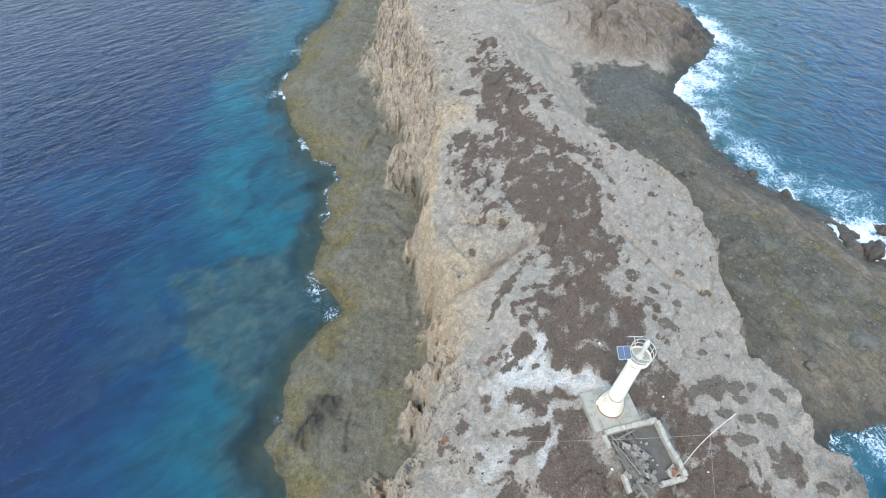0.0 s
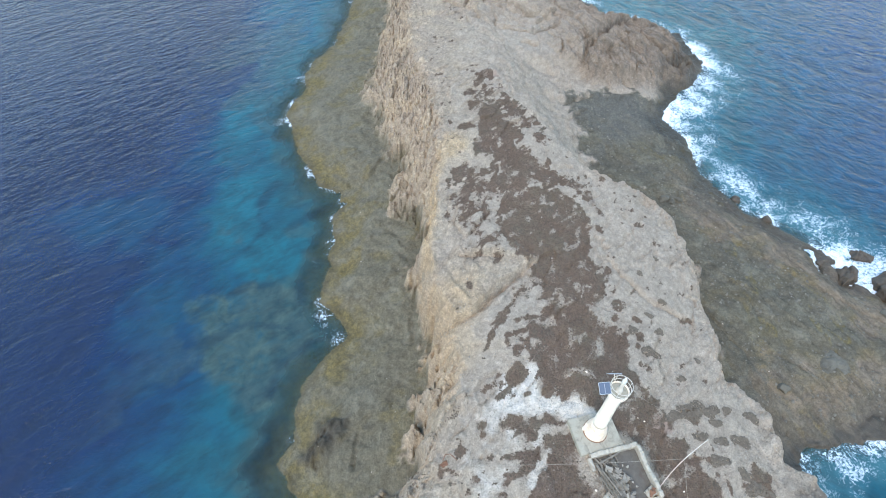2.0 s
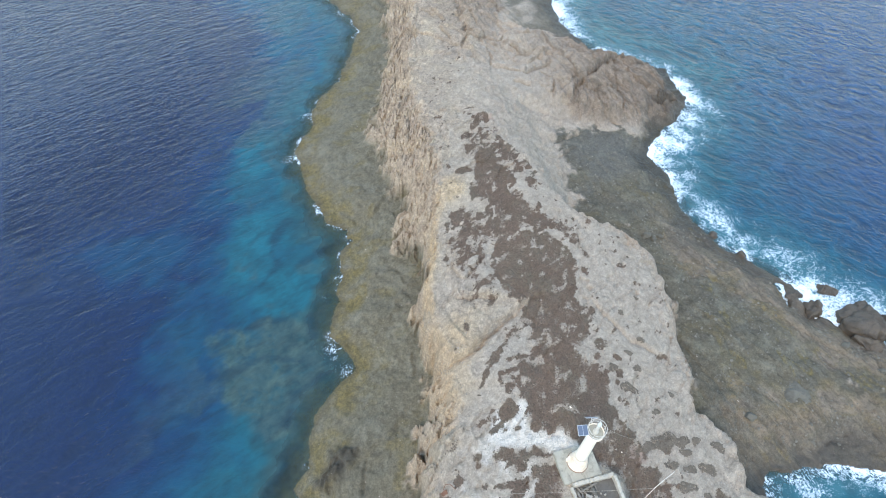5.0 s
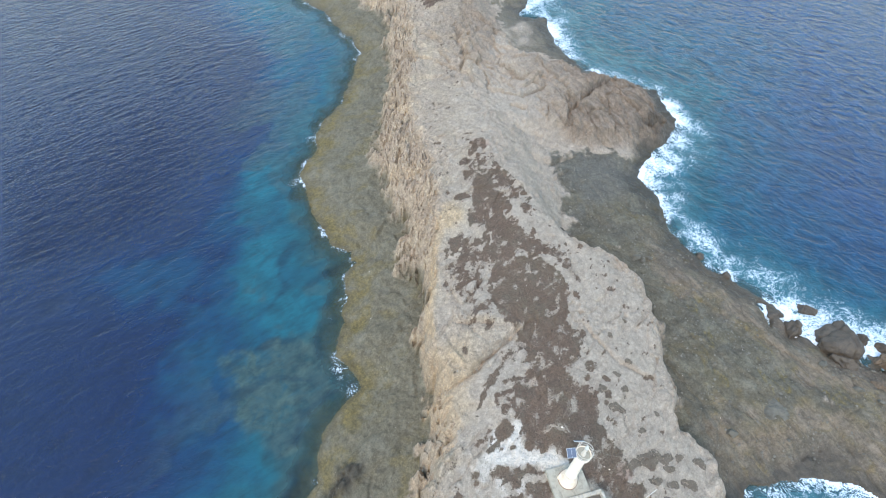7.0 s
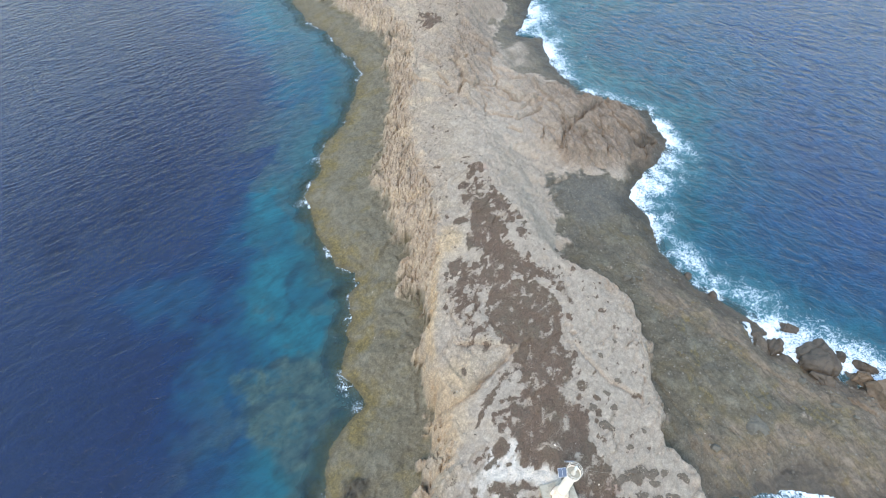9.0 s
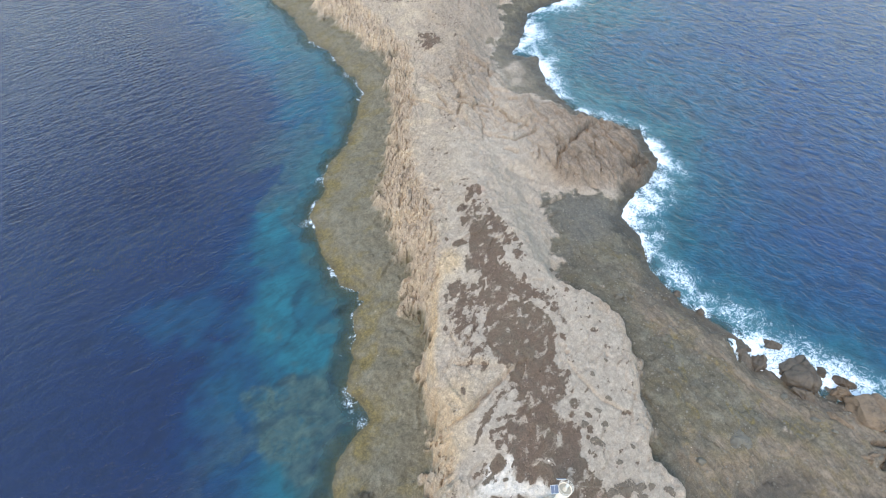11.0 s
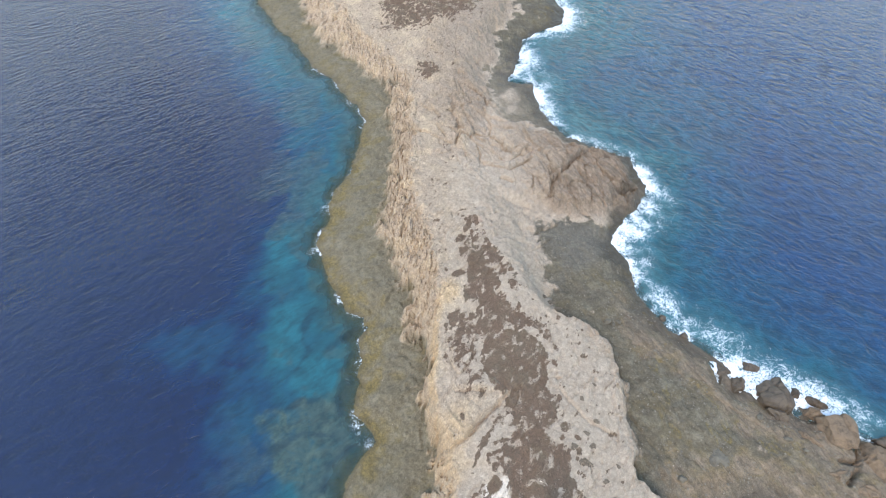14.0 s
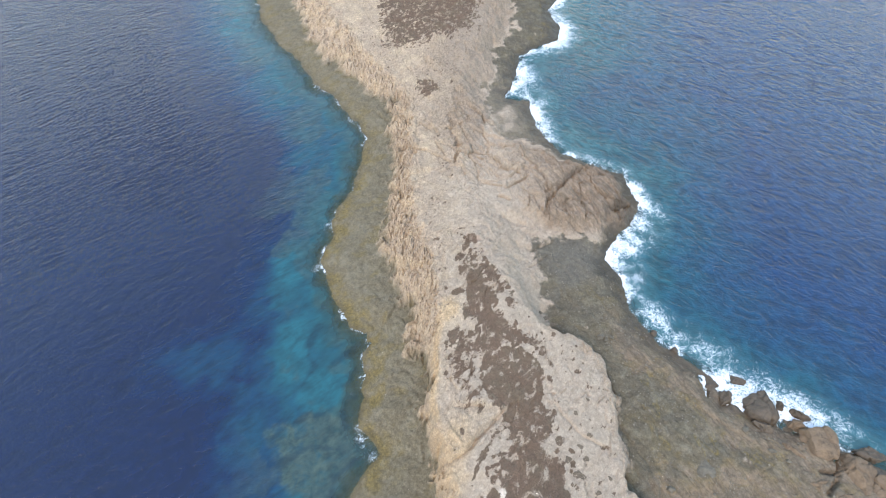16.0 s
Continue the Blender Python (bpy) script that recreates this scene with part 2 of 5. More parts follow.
def fault(ax, ay, bx, by, rise, groove, fade=3.0, wide=0.16, taper=0.0):
    """Raises the left side of the line from a to b by rise, fading with distance, and cuts a crack of depth groove along it."""
    global Z
    ex, ey = bx - ax, by - ay
    ln = math.hypot(ex, ey)
    bend = (0.16 + 0.25 * taper) * fault_bend
    d = ((GY - ay) * ex - (GX - ax) * ey) / ln + bend
    u = ((GX - ax) * ex + (GY - ay) * ey) / ln / ln
    on = step(-0.04, 0.12, u) * step(1.04, 0.88, u)
    Z = Z + on * (rise * step(-0.1, 0.15, d) * np.exp(-np.maximum(d, 0) / fade) - groove * (1 - taper * np.clip(u, 0, 1)) * np.exp(-(d / (wide * (1 - 0.6 * taper * np.clip(u, 0, 1)))) ** 2))


for line_ in ((0.4, 19.8, 2.5, 21.1, 0.5, 0.4, 4.0, 0.25), (2.4, 21.0, 4.7, 23.5, 0.6, 0.7, 3.0, 0.26), (4.5, 23.3, 7.5, 25.9, 0.5, 0.5, 3.0, 0.24), (1.0, 26.2, 5.0, 26.0, 0.3, 0.3, 2.0, 0.2), (13.2, 27.0, 16.0, 23.0, 0.25, 0.25, 2.0, 0.2),
              (16.0, 23.0, 19.5, 21.6, 0.3, 0.25, 2.0, 0.2), (-7.5, 80.7, -1.2, 75.7, 0.3, 0.4), (-1.2, 75.7, 2.8, 72.5, 0.2, 0.5), (-7.7, 87.7, -6.4, 84.5, 0.1, 0.6), (-0.1, 78.8, 1.8, 74.1, 0.2, 0.6),
              (7.5, 68.0, 12.2, 66.5, 0.3, 0.5)):
    fault(*line_)
for line_ in ((-13.1, 93.5, -8.9, 88.6, 0.3, 0.4), (12.6, 68.9, 16.1, 72.5, 0.6, 0.3), (18.1, 65.2, 22.5, 67.9, 0.2, 0.6), (22.5, 67.9, 27.6, 73.7, 0.3, 0.5), (28.0, 65.6, 31.6, 64.2, 0.2, 0.6),
              (18.1, 65.2, 19.6, 62.3, 0.2, 0.6), (-6.3, 14.6, -6.4, 11.6, 0.0, 0.25), (-9.4, 15.5, -7.6, 13.6, 0.35, 0.2), (-10.2, 39.4, -11.8, 37.5, 0.0, 0.5), (36.0, 19.9, 38.8, 12.6, 0.15, 0.2),
              (24.2, 15.0, 26.4, 20.0, 0.2, 0.1)):
    fault(*line_)
for line_ in ((-8.2, 42, -6.4, 45, 0.2, 0.2), (13.6, 50.2, 17.4, 53.6, 0.25, 0.3), (24, 30, 33, 20, 0.18, 0.05), (27, 33.5, 39, 22.5, 0.2, 0.12), (25.5, 28, 28.5, 23, 0.15, 0.05),
              (-3.4, 84.6, -1.0, 83.2, 0.3, 0.5), (6.0, 84, 13, 80, 0.5, 0.2), (4, 88, 12, 86, 0.5, 0.2), (5, 76, 9, 74, 0.4, 0.3)):
    fault(*line_)
for line_ in ((18.0, 60.9, 18.3, 63.3, 0.2, 0.7, 2, 0.18), (18.3, 63.3, 20.3, 65.4, 0.25, 0.8, 2, 0.2), (20.3, 65.4, 25.2, 71.7, 0.4, 1.1, 2.5, 0.22), (11.8, 66.6, 16.3, 69.8, 0.4, 0.7, 2.5, 0.2), (29.9, 62.5, 33.8, 65.1, 0.5, 1.2, 2.5, 0.25),
              (25.2, 71.7, 27.9, 72.3, 0.2, 0.7, 2, 0.2), (17.2, 62.2, 18.7, 60.8, 0.3, 0.7, 2, 0.22), (18.7, 60.8, 24.4, 58.4, 0.3, 0.4, 2, 0.18), (10.1, 64.7, 12.5, 63.8, 0.2, 0.5, 2, 0.18), (14.6, 54.4, 18.8, 56.5, 0.25, 0.35, 2, 0.15),
              (26.7, 69.0, 28.2, 66.0, 0.2, 0.45, 1.5, 0.15)):
    fault(*line_[:5], line_[5] * 1.3, line_[6], 0.12 + line_[7])
for line_ in ((20.7, 64.8, 22.7, 61.2, 0.15, 0.4, 1.5, 0.14), (23.5, 66.6, 24.9, 62.4, 0.15, 0.35, 1.5, 0.14), (27.5, 68.1, 29.9, 62.3, 0.2, 0.5, 1.5, 0.16), (29.7, 69.1, 32.5, 64.2, 0.2, 0.45, 1.5, 0.16), (18.6, 67.3, 20.3, 65.1, 0.15, 0.4, 1.5, 0.15),
              (11.2, 72.5, 14.8, 70.2, 0.6, 0.7, 2, 0.22), (9.0, 79.5, 14.5, 76.8, 0.6, 0.5, 2, 0.3), (3.5, 78.0, 8.0, 75.5, 0.3, 0.5, 2, 0.25)):
    fault(*line_[:5], line_[5] * 1.3, line_[6], 0.12 + line_[7])
# gullies where the surf runs in between the joint blocks
for line_ in ((39.3, 33.9, 39.7, 27.0), (42.6, 31.6, 39.0, 28.4), (45.1, 29.8, 43.4, 25.4), (47.8, 29.5, 45.6, 27.0), (35.7, 32.8, 35.1, 29.3), (37.7, 30.9, 37.5, 28.4), (51.6, 23.9, 51.0, 22.6)):
    fault(*line_, 0.0, 2.7, 3.0, 0.45, 0.7)
for line_ in ((47.9, 26.4, 45.0, 24.6), (49.7, 24.1, 47.4, 18.7), (47.4, 18.7, 44.9, 16.7), (45.1, 19.3, 47.8, 19.2)):
    fault(*line_, 0.1, 1.0, 2.0, 0.25)


def ground_z(x, y):
    """Height of the ground at x, y."""
    i = min(max(int(np.searchsorted(xs, x)) - 1, 0), len(xs) - 2)
    j = min(max(int(np.searchsorted(ys, y)) - 1, 0), len(ys) - 2)
    u, v = (x - xs[i]) / (xs[i + 1] - xs[i]), (y - ys[j]) / (ys[j + 1] - ys[j])
    return float((Z[j, i] * (1 - u) + Z[j, i + 1] * u) * (1 - v) + (Z[j + 1, i] * (1 - u) + Z[j + 1, i + 1] * u) * v)


def field(values, x, y):
    """Values of a field of the ground grid at arrays of places."""
    i = np.clip(np.searchsorted(xs, x) - 1, 0, len(xs) - 2)
    j = np.clip(np.searchsorted(ys, y) - 1, 0, len(ys) - 2)
    u, v = (x - xs[i]) / (xs[i + 1] - xs[i]), (y - ys[j]) / (ys[j + 1] - ys[j])
    return (values[j, i] * (1 - u) + values[j, i + 1] * u) * (1 - v) + (values[j + 1, i] * (1 - u) + values[j + 1, i + 1] * u) * v


# where the scrub, the bare soil and the kinds of rock lie
SCRUB_SOUTH = [(13.5, 18.8), (13.2, 17.1), (13.7, 15.9), (14.4, 14.9), (14.8, 13.8), (14.3, 12.7), (15.3, 12.3), (16.0, 11.8), (15.9, 11.1), (17.0, 11.1), (16.8, 10.2), (17.0, 9.3), (17.0, 8.0), (16.1, 3), (3.2, 3), (2.8, 7.3), (3.4, 8.5),
               (4.4, 8.2), (5.1, 8.8), (5.9, 10.2), (4.4, 9.6), (4.4, 10.7), (5.5, 11.1), (5.4, 11.5), (4.6, 11.3), (4.2, 11.6), (4.5, 12.3), (3.9, 12.4), (3.4, 12.7), (3.6, 13.1), (4.5, 13.2), (5.4, 13.1), (6.6, 13.4), (7.6, 13.1), (8.1, 12.7),
               (9.9, 12.8), (9.8, 13.5), (8.9, 14.1), (8.7, 14.6), (7.9, 14.2), (7.3, 14.5), (6.3, 14.7), (6.2, 15.5), (6.4, 16.5), (6.0, 16.9), (6.3, 18.1)]
SCRUB_MID = [(11.9, 27.4), (11.8, 26.2), (13.3, 26.1), (13.6, 25.2), (12.6, 24.2), (12.8, 22.9), (11.6, 22.2), (11.4, 21.2), (11.6, 20.5), (12.9, 20.3), (13.7, 19.7), (12.9, 18.9), (13.2, 17.5), (13.1, 16.6), (6.8, 16.0), (6.0, 16.9), (5.8, 17.9), (6.2, 18.7),
             (6.0, 19.8), (6.2, 20.5), (7.3, 20.9), (7.5, 21.7), (6.7, 22.3), (5.6, 21.9), (5.0, 21.3), (4.3, 20.1), (3.9, 19.1), (3.5, 18.5), (3.4, 17.8), (2.8, 17.7), (3.0, 18.4), (3.3, 19.2), (3.8, 20.5), (4.4, 21.2), (5.1, 22.2), (5.6, 23.2), (6.5, 24.0),
             (6.9, 25.1), (7.6, 25.8), (6.4, 25.9), (7.6, 28.8)]
SCRUB_NORTH = [(4.6, 47.5), (5.9, 46.4), (6.7, 44.7), (8.0, 42.7), (7.8, 40.7), (6.7, 40.7), (7.1, 39.1), (8.3, 39.1), (9.2, 37.1), (10.5, 36.3), (11.4, 35.4), (9.5, 34.7), (8.1, 35.1), (7.6, 34.1), (10.6, 33.9), (11.9, 32.5), (12.8, 31.0), (12.7, 29.6),
               (12.0, 27.4), (11.6, 25.8), (6.4, 25.5), (5.1, 27.4), (4.6, 28.8), (5.4, 30.2), (5.0, 31.5), (4.7, 32.9), (5.2, 34.6), (5.2, 36.8), (4.8, 38.6), (3.3, 38.2), (2.7, 39.8), (3.5, 41.3), (3.6, 44.5), (2.6, 47.7), (3.7, 47.9)]
DAPPLED = [[(5.1, 27.2), (4.3, 25.8), (2.5, 25.3), (1.6, 26.0), (2.8, 27.3), (4.4, 29.2), (2.8, 28.6), (1.8, 28.6), (0.7, 29.8), (0.3, 31.1), (0.7, 34.2), (0.3, 35.1), (0.8, 36.3), (2.2, 37.0), (3.2, 35.7), (4.7, 37.6), (5.3, 35.0), (4.9, 32.9), (5.4, 30.2)],
           [(15, 12.2), (16.4, 11.0), (18.4, 8), (18.0, 3), (15, 4)], [(3.4, 46.4), (6.3, 45.4), (9.5, 40), (10, 48), (7.5, 53), (3.5, 54)], [(7.5, 35), (7, 41), (9.2, 38.5), (12, 35), (10, 34)]]
# single patches: place, half length, half width, turn of the long side
PATCHES_SOUTH = [(4.9, 16.0, 0.78, 0.68, 66), (3.8, 16.1, 0.27, 0.21, 80), (3.3, 15.3, 0.44, 0.25, 30), (2.8, 14.9, 0.32, 0.18, 31), (4.1, 14.7, 0.5, 0.21, 33), (5.6, 14.6, 0.2, 0.11, 3), (3.4, 13.5, 0.14, 0.1, 82), (2.5, 12.6, 0.33, 0.3, 18), (2.5, 12.0, 0.26, 0.16, 85),
                 (0.9, 11.7, 0.19, 0.16, 3), (1.0, 11.0, 0.34, 0.19, 23), (0.3, 9.9, 0.44, 0.15, 168), (-0.1, 9.8, 0.33, 0.18, 90), (0.8, 9.6, 0.37, 0.12, 0), (0.6, 9.1, 0.21, 0.12, 0), (2.9, 10.6, 0.34, 0.18, 64), (2.4, 9.7, 0.31, 0.21, 36)]
PATCHES_MID = [(2.0, 9.3, 0.46, 0.2, 35), (1.6, 8.8, 0.38, 0.17, 49), (3.5, 10.1, 0.16, 0.15, 40), (4.0, 10.5, 0.39, 0.21, 16), (4.0, 9.6, 0.31, 0.24, 8), (3.6, 9.1, 0.31, 0.2, 34), (2.9, 8.1, 0.38, 0.19, 18), (3.5, 8.4, 0.24, 0.22, 28), (2.0, 23.2, 0.45, 0.2, 88),
               (5.4, 20.2, 0.22, 0.14, 3), (4.6, 19.0, 0.22, 0.18, 74), (5.1, 17.8, 0.38, 0.28, 77), (4.5, 18.2, 0.34, 0.14, 84), (6.0, 20.4, 0.4, 0.16, 38), (5.7, 19.3, 0.37, 0.17, 24), (5.9, 18.4, 0.26, 0.21, 70), (13.3, 22.2, 0.68, 0.54, 10)]
PATCHES_EAST = [(12.7, 20.9, 0.5, 0.3, 160), (14.5, 21.0, 0.36, 0.15, 148), (14.4, 19.6, 0.31, 0.27, 18), (13.1, 19.1, 0.24, 0.22, 39), (13.9, 18.7, 0.19, 0.14, 56), (16.7, 14.0, 0.7, 0.49, 85), (15.0, 13.2, 0.54, 0.29, 88), (20.3, 10.1, 0.81, 0.56, 43), (19.1, 9.5, 0.29, 0.26, 85),
                (20.4, 8.9, 0.67, 0.26, 62), (12.0, 34.3, 0.77, 0.28, 145), (13.0, 33.8, 0.72, 0.46, 72), (13.7, 32.2, 0.54, 0.31, 121), (13.3, 29.8, 0.58, 0.25, 96), (4.1, 55.5, 0.62, 0.24, 1), (5.2, 53.3, 0.94, 0.78, 149), (6.6, 52.1, 0.75, 0.55, 114)]
PATCHES_NORTH = [(9.5, 52.2, 0.95, 0.65, 151), (3.1, 49.6, 1.12, 0.66, 67), (0.3, 47.0, 0.73, 0.41, 49), (0.6, 43.7, 0.37, 0.32, 88), (2.5, 43.0, 1.05, 0.51, 25), (8.7, 47.0, 0.34, 0.29, 18), (9.9, 45.4, 0.5, 0.27, 137), (4.7, 45.7, 0.71, 0.48, 121), (9.3, 33.4, 0.66, 0.33, 135),
                 (7.2, 37.5, 0.97, 0.49, 113), (8.5, 36.4, 0.65, 0.39, 120), (11.8, 26.5, 0.57, 0.22, 124)]
HOLES = [(7.0, 22.8, 0.56, 0.40, 39), (6.9, 21.4, 0.60, 0.35, 26), (7.0, 12.3, 0.90, 0.30, 1), (4.8, 11.6, 0.49, 0.21, 34), (5.1, 11.3, 0.81, 0.13, 7), (4.0, 10.1, 0.43, 0.27, 3), (12.6, 26.6, 0.68, 0.34, 135), (11.9, 21.3, 0.61, 0.40, 165), (13.6, 24.4, 0.69, 0.29, 109),
         (16.7, 10.5, 0.43, 0.30, 110), (17.4, 8.9, 0.60, 0.20, 91), (6.1, 10.9, 0.55, 0.07, 88), (5.8, 10.0, 0.55, 0.08, 60), (5.2, 9.1, 0.6, 0.09, 58)]
PINK = [(7.4, 10.0, 0.79, 0.44, 170), (14.4, 12.9, 0.86, 0.61, 158), (4.5, 7.6, 0.87, 0.34, 167), (8.6, 26.4, 0.9, 0.5, 20), (5.2, 53.3, 0.94, 0.5, 149)]
FAR_SCRUB = [(-9.7, 112.5), (-12.2, 124.0), (-11.9, 145), (12.5, 145), (12.1, 133.1), (9.1, 118.0), (1.8, 115.7), (-7.2, 111.2)]
FAR_PATCH = [(-3.3, 99.2), (0.2, 97.0), (-0.5, 93.1), (-2.8, 92.2)]
SOIL = [(6.2, 16.5), (6.5, 16.3), (6.2, 15.3), (6.4, 14.6), (7.2, 14.3), (8.8, 14.6), (9.0, 14.1), (9.8, 13.6), (8.5, 12.9), (7.7, 13.0), (6.6, 13.5), (5.4, 13.2), (4.5, 13.3), (3.6, 13.4), (3.3, 13.9), (3.8, 14.4), (3.5, 15.0), (4.1, 16.0), (4.7, 15.0), (5.5, 15.4), (5.9, 16.3)]


def blots(rows_):
    """Signed distance to the nearest rim of many oval patches, positive inside, worked out round each patch alone."""
    best = np.full(GX.shape, -9.0)
    for x_, y_, a_, b_, turn_ in rows_:
        i0, i1 = np.searchsorted(xs, (x_ - a_ - 1, x_ + a_ + 1))
        j0, j1 = np.searchsorted(ys, (y_ - a_ - 1, y_ + a_ + 1))
        gx, gy = GX[j0:j1, i0:i1] - x_, GY[j0:j1, i0:i1] - y_
        c_, s_ = math.cos(radians(turn_)), math.sin(radians(turn_))
        d = (1 - np.hypot((gx * c_ + gy * s_) / a_, (gy * c_ - gx * s_) / b_)) * b_
        best[j0:j1, i0:i1] = np.maximum(best[j0:j1, i0:i1], d)
    return best


strike, dip = 0.56 * GX + 0.83 * GY, 0.83 * GX - 0.56 * GY
spots = 0.85 * fbm(dip, strike * 0.5, 0.46, 3, 61) + 0.25 * fbm(GX, GY, 3.2, 2, 65) + 0.15 * fbm(GX, GY, 0.3, 2, 69)
edge = 0.8 * fbm(GX, GY, 1.8, 4, 62)
frill = fbm(dip, strike * 0.6, 0.5, 3, 161) * 1.25
cover = step(-0.14, 0.2, np.maximum(np.maximum(inside(GX, GY, SCRUB_SOUTH), inside(GX, GY, SCRUB_MID)), inside(GX, GY, SCRUB_NORTH)) + 0.2 * frill + 0.12 * fbm(GX, GY, 1.3, 3, 162))
bar = np.interp(inside(GX, GY, FAR_SCRUB) + 1.5 * edge, [-2.5, -0.8, 0.4, 2.5], [0.8, 0.4, -0.1, -0.85])
bar = np.minimum(bar, np.interp(inside(GX, GY, FAR_PATCH) + edge, [-1.2, 0, 1.2], [0.8, 0.2, -0.7]))
for ring in DAPPLED:
    bar = np.minimum(bar, np.interp(inside(GX, GY, ring) + 0.3 * edge, [-0.7, 0, 0.7], [0.8, 0.05, -0.26]))
bar = np.minimum(bar, 0.9 + 0.3 * step(45, 60, GY) + 0.3 * step(10, 7, GX))
cover = np.maximum(cover, step(bar - 0.16, bar + 0.18, spots))
cover = np.maximum(cover, step(-0.14, 0.1, blots(PATCHES_SOUTH + PATCHES_MID + PATCHES_EAST + PATCHES_NORTH) + 0.13 * frill))
cover = cover * (1 - step(-0.16, 0.1, blots(HOLES) + 0.16 * frill))
thin_ = step(0.2, 0.6, fbm(dip, strike * 0.7, 0.7, 4, 64))
cover = cover * (1 - 0.55 * thin_) * np.clip(0.82 + 0.18 * frill, 0, 1) * (d_brink > 0.1)
soil = step(-0.45, 0.2, inside(GX, GY, SOIL) + 0.25 * edge + 0.15 * frill)
soil = np.maximum(soil, 0.7 * step(-0.4, 0.3, fbm(GX, GY, 1.6, 4, 67)) * step(-0.8, 1.2, inside(GX, GY, [(0.5, 7), (6, 6), (7.5, 9), (6, 13.5), (3, 14), (0.6, 12.5)])))
cover = cover * (1 - flat)
pink = step(-0.3, 0.2, blots(PINK) + 0.25 * frill) + 0.35 * step(0.25, 0.6, fbm(GX, GY, 2.4, 3, 163)) * cover
low = (1 - step(-0.5, 0.7 + (1.5 * step(34, 44, GY) - 0.3) * step(6, 2, GX), d_foot + 0.5 * fbm(GX, GY, 0.8, 3, 79) * step(6, 2, GX) + 0.5 * rough + 0.25 * fringe * step(6, 2, GX) + 1.3 * fbm(GX, GY, 1.5, 4, 75) * step(38, 46, GY) * step(4, 10, GX))) * (1 - step(-1.7, -0.7, d_head + 0.8 * rough + 2.0 * fbm(GX, GY, 1.6, 5, 107)) * step(1.0, 4.0, d_shore + 0.8 * rough))
weed = low * step(3.4, 0.2, d_shore + 1.9 * fbm(GX, GY, 1.6, 5, 71)) * step(4, -4, GX) * np.interp(GY, [0, 10, 70, 90, 110], [1, 1, 1, 0.5, 0.3])
weed = np.maximum(weed, (0.5 - 0.3 * step(8, 16, GX)) * low * step(0.25, 0.7, fbm(GX * 0.6, GY, 2.2, 5, 72)))
vein = np.abs(fbm(GX * 0.9 + GY * 0.45, (GY - GX * 0.5) * 0.35, 3.0, 4, 74))
weed = np.maximum(weed, 0.9 * low * step(0.07, 0.015, vein) * step(22, 29, GX))
strand = np.abs(fbm(GX * 0.88 + GY * 0.47, (GY * 0.88 - GX * 0.47) * 0.16, 1.6, 3, 76))
weed = np.maximum(weed, 0.8 * low * step(0.05, 0.01, strand) * step(20, 27, GX) * step(-0.1, 0.4, fbm(GX, GY, 7, 3, 77)))
tan = step(5.0, -3.0, GX - np.interp(GY, [0, 20, 40, 70, 100], [-3, 0.0, 1.2, 3, 4]) + 3.2 * edge + 1.5 * fbm(GX, GY, 9, 3, 66)) * (1 - low)
tan = np.maximum(tan, step(1.2, -0.6, np.hypot((GX - 1.0) / 1.4, (GY - 40.2) / 2.6) - 1 + 0.4 * edge))
tan = np.maximum(tan, 0.9 * step(-0.25, 0.25, inside(GX + 0.3 * edge, GY, [(0, 18.8), (2.5, 21.1), (4.6, 23.4), (7.5, 25.8), (4.5, 26.8), (1, 27), (-1.5, 24)])) * (1 - low))
ochre = step(1.25, 0.4, np.hypot((GX - 0.9 + 0.3 * rough) / 1.5, (GY - 40.2) / 2.4) + 0.35 * edge)
crest_x = np.interp(GY, [8, 11.6, 14.7, 17.5, 19.6, 23.5, 26.7, 30.3, 34.3, 39.8], [-1.0, -0.3, 1.4, 1.3, 1.0, -0.2, -0.9, -0.8, -0.4, 0.3])
ochre = np.maximum(ochre, 0.75 * step(0.9, 0.1, np.abs(GX - crest_x + 0.3 + 0.4 * edge)) * step(22, 26, GY) * step(43, 38, GY))
ochre = np.maximum(ochre, 0.6 * step(2.6, 0.6, np.hypot((GX - 0.6) / 1.3, (GY - 20.5) / 2.6) + edge))
wet = np.clip(0.8 * step(5.5, 2, d_shore + 2 * rough) * step(26, 31, GX) * step(56, 60, GY) + step(3.4, 0.4, d_shore + 1.8 * rough) * step(5, 15, GX) + 0.6 * step(0.9, 0.1, d_shore + 0.3 * rough), 0, 1)
north_ = step(70, 78, GY) * step(2, 5, GX) * step(112, 100, GY)
low = low * (1 - north_ * (1 - 0.85 * step(10, 4.5, d_shore + 3.2 * fbm(GX, GY, 4, 4, 99))))
pool_ = step(-2.4, 2.0, 2.2 * edge + inside(WX, WY, [(16.1, 54.4), (18.8, 57.4), (22.9, 57.5), (27.0, 55.0), (22.4, 47.9), (17.7, 46.0)])) * low
brown = np.maximum(0.85 * step(-1.5, 1.5, d_head) * step(8, 24, GX + 3 * edge), low * np.clip(0.35 * step(36, 46, GX + 3.5 * rough) + 0.45 * step(5, 1.5, d_shore + 2.5 * rough) * step(20, 27, GX) * step(44, 36, GY), 0, 0.6))
brown = np.maximum(brown, 0.45 * step(0, 1.5, d_foot) * step(66, 84, GY + 5 * edge) * step(-4, 4, GX + 2 * edge))
brown = np.maximum(brown, 0.6 * low * np.exp(-((d_shore - 4.6 + 1.8 * rough) / 1.5) ** 2) * step(22, 27, GX) * step(46, 38, GY))
weed = np.maximum(weed, 0.7 * low * np.exp(-((d_shore - 5.4 + 2.2 * rough) / 1.3) ** 2) * step(22, 27, GX) * step(46, 38, GY) * step(-0.3, 0.3, edge))
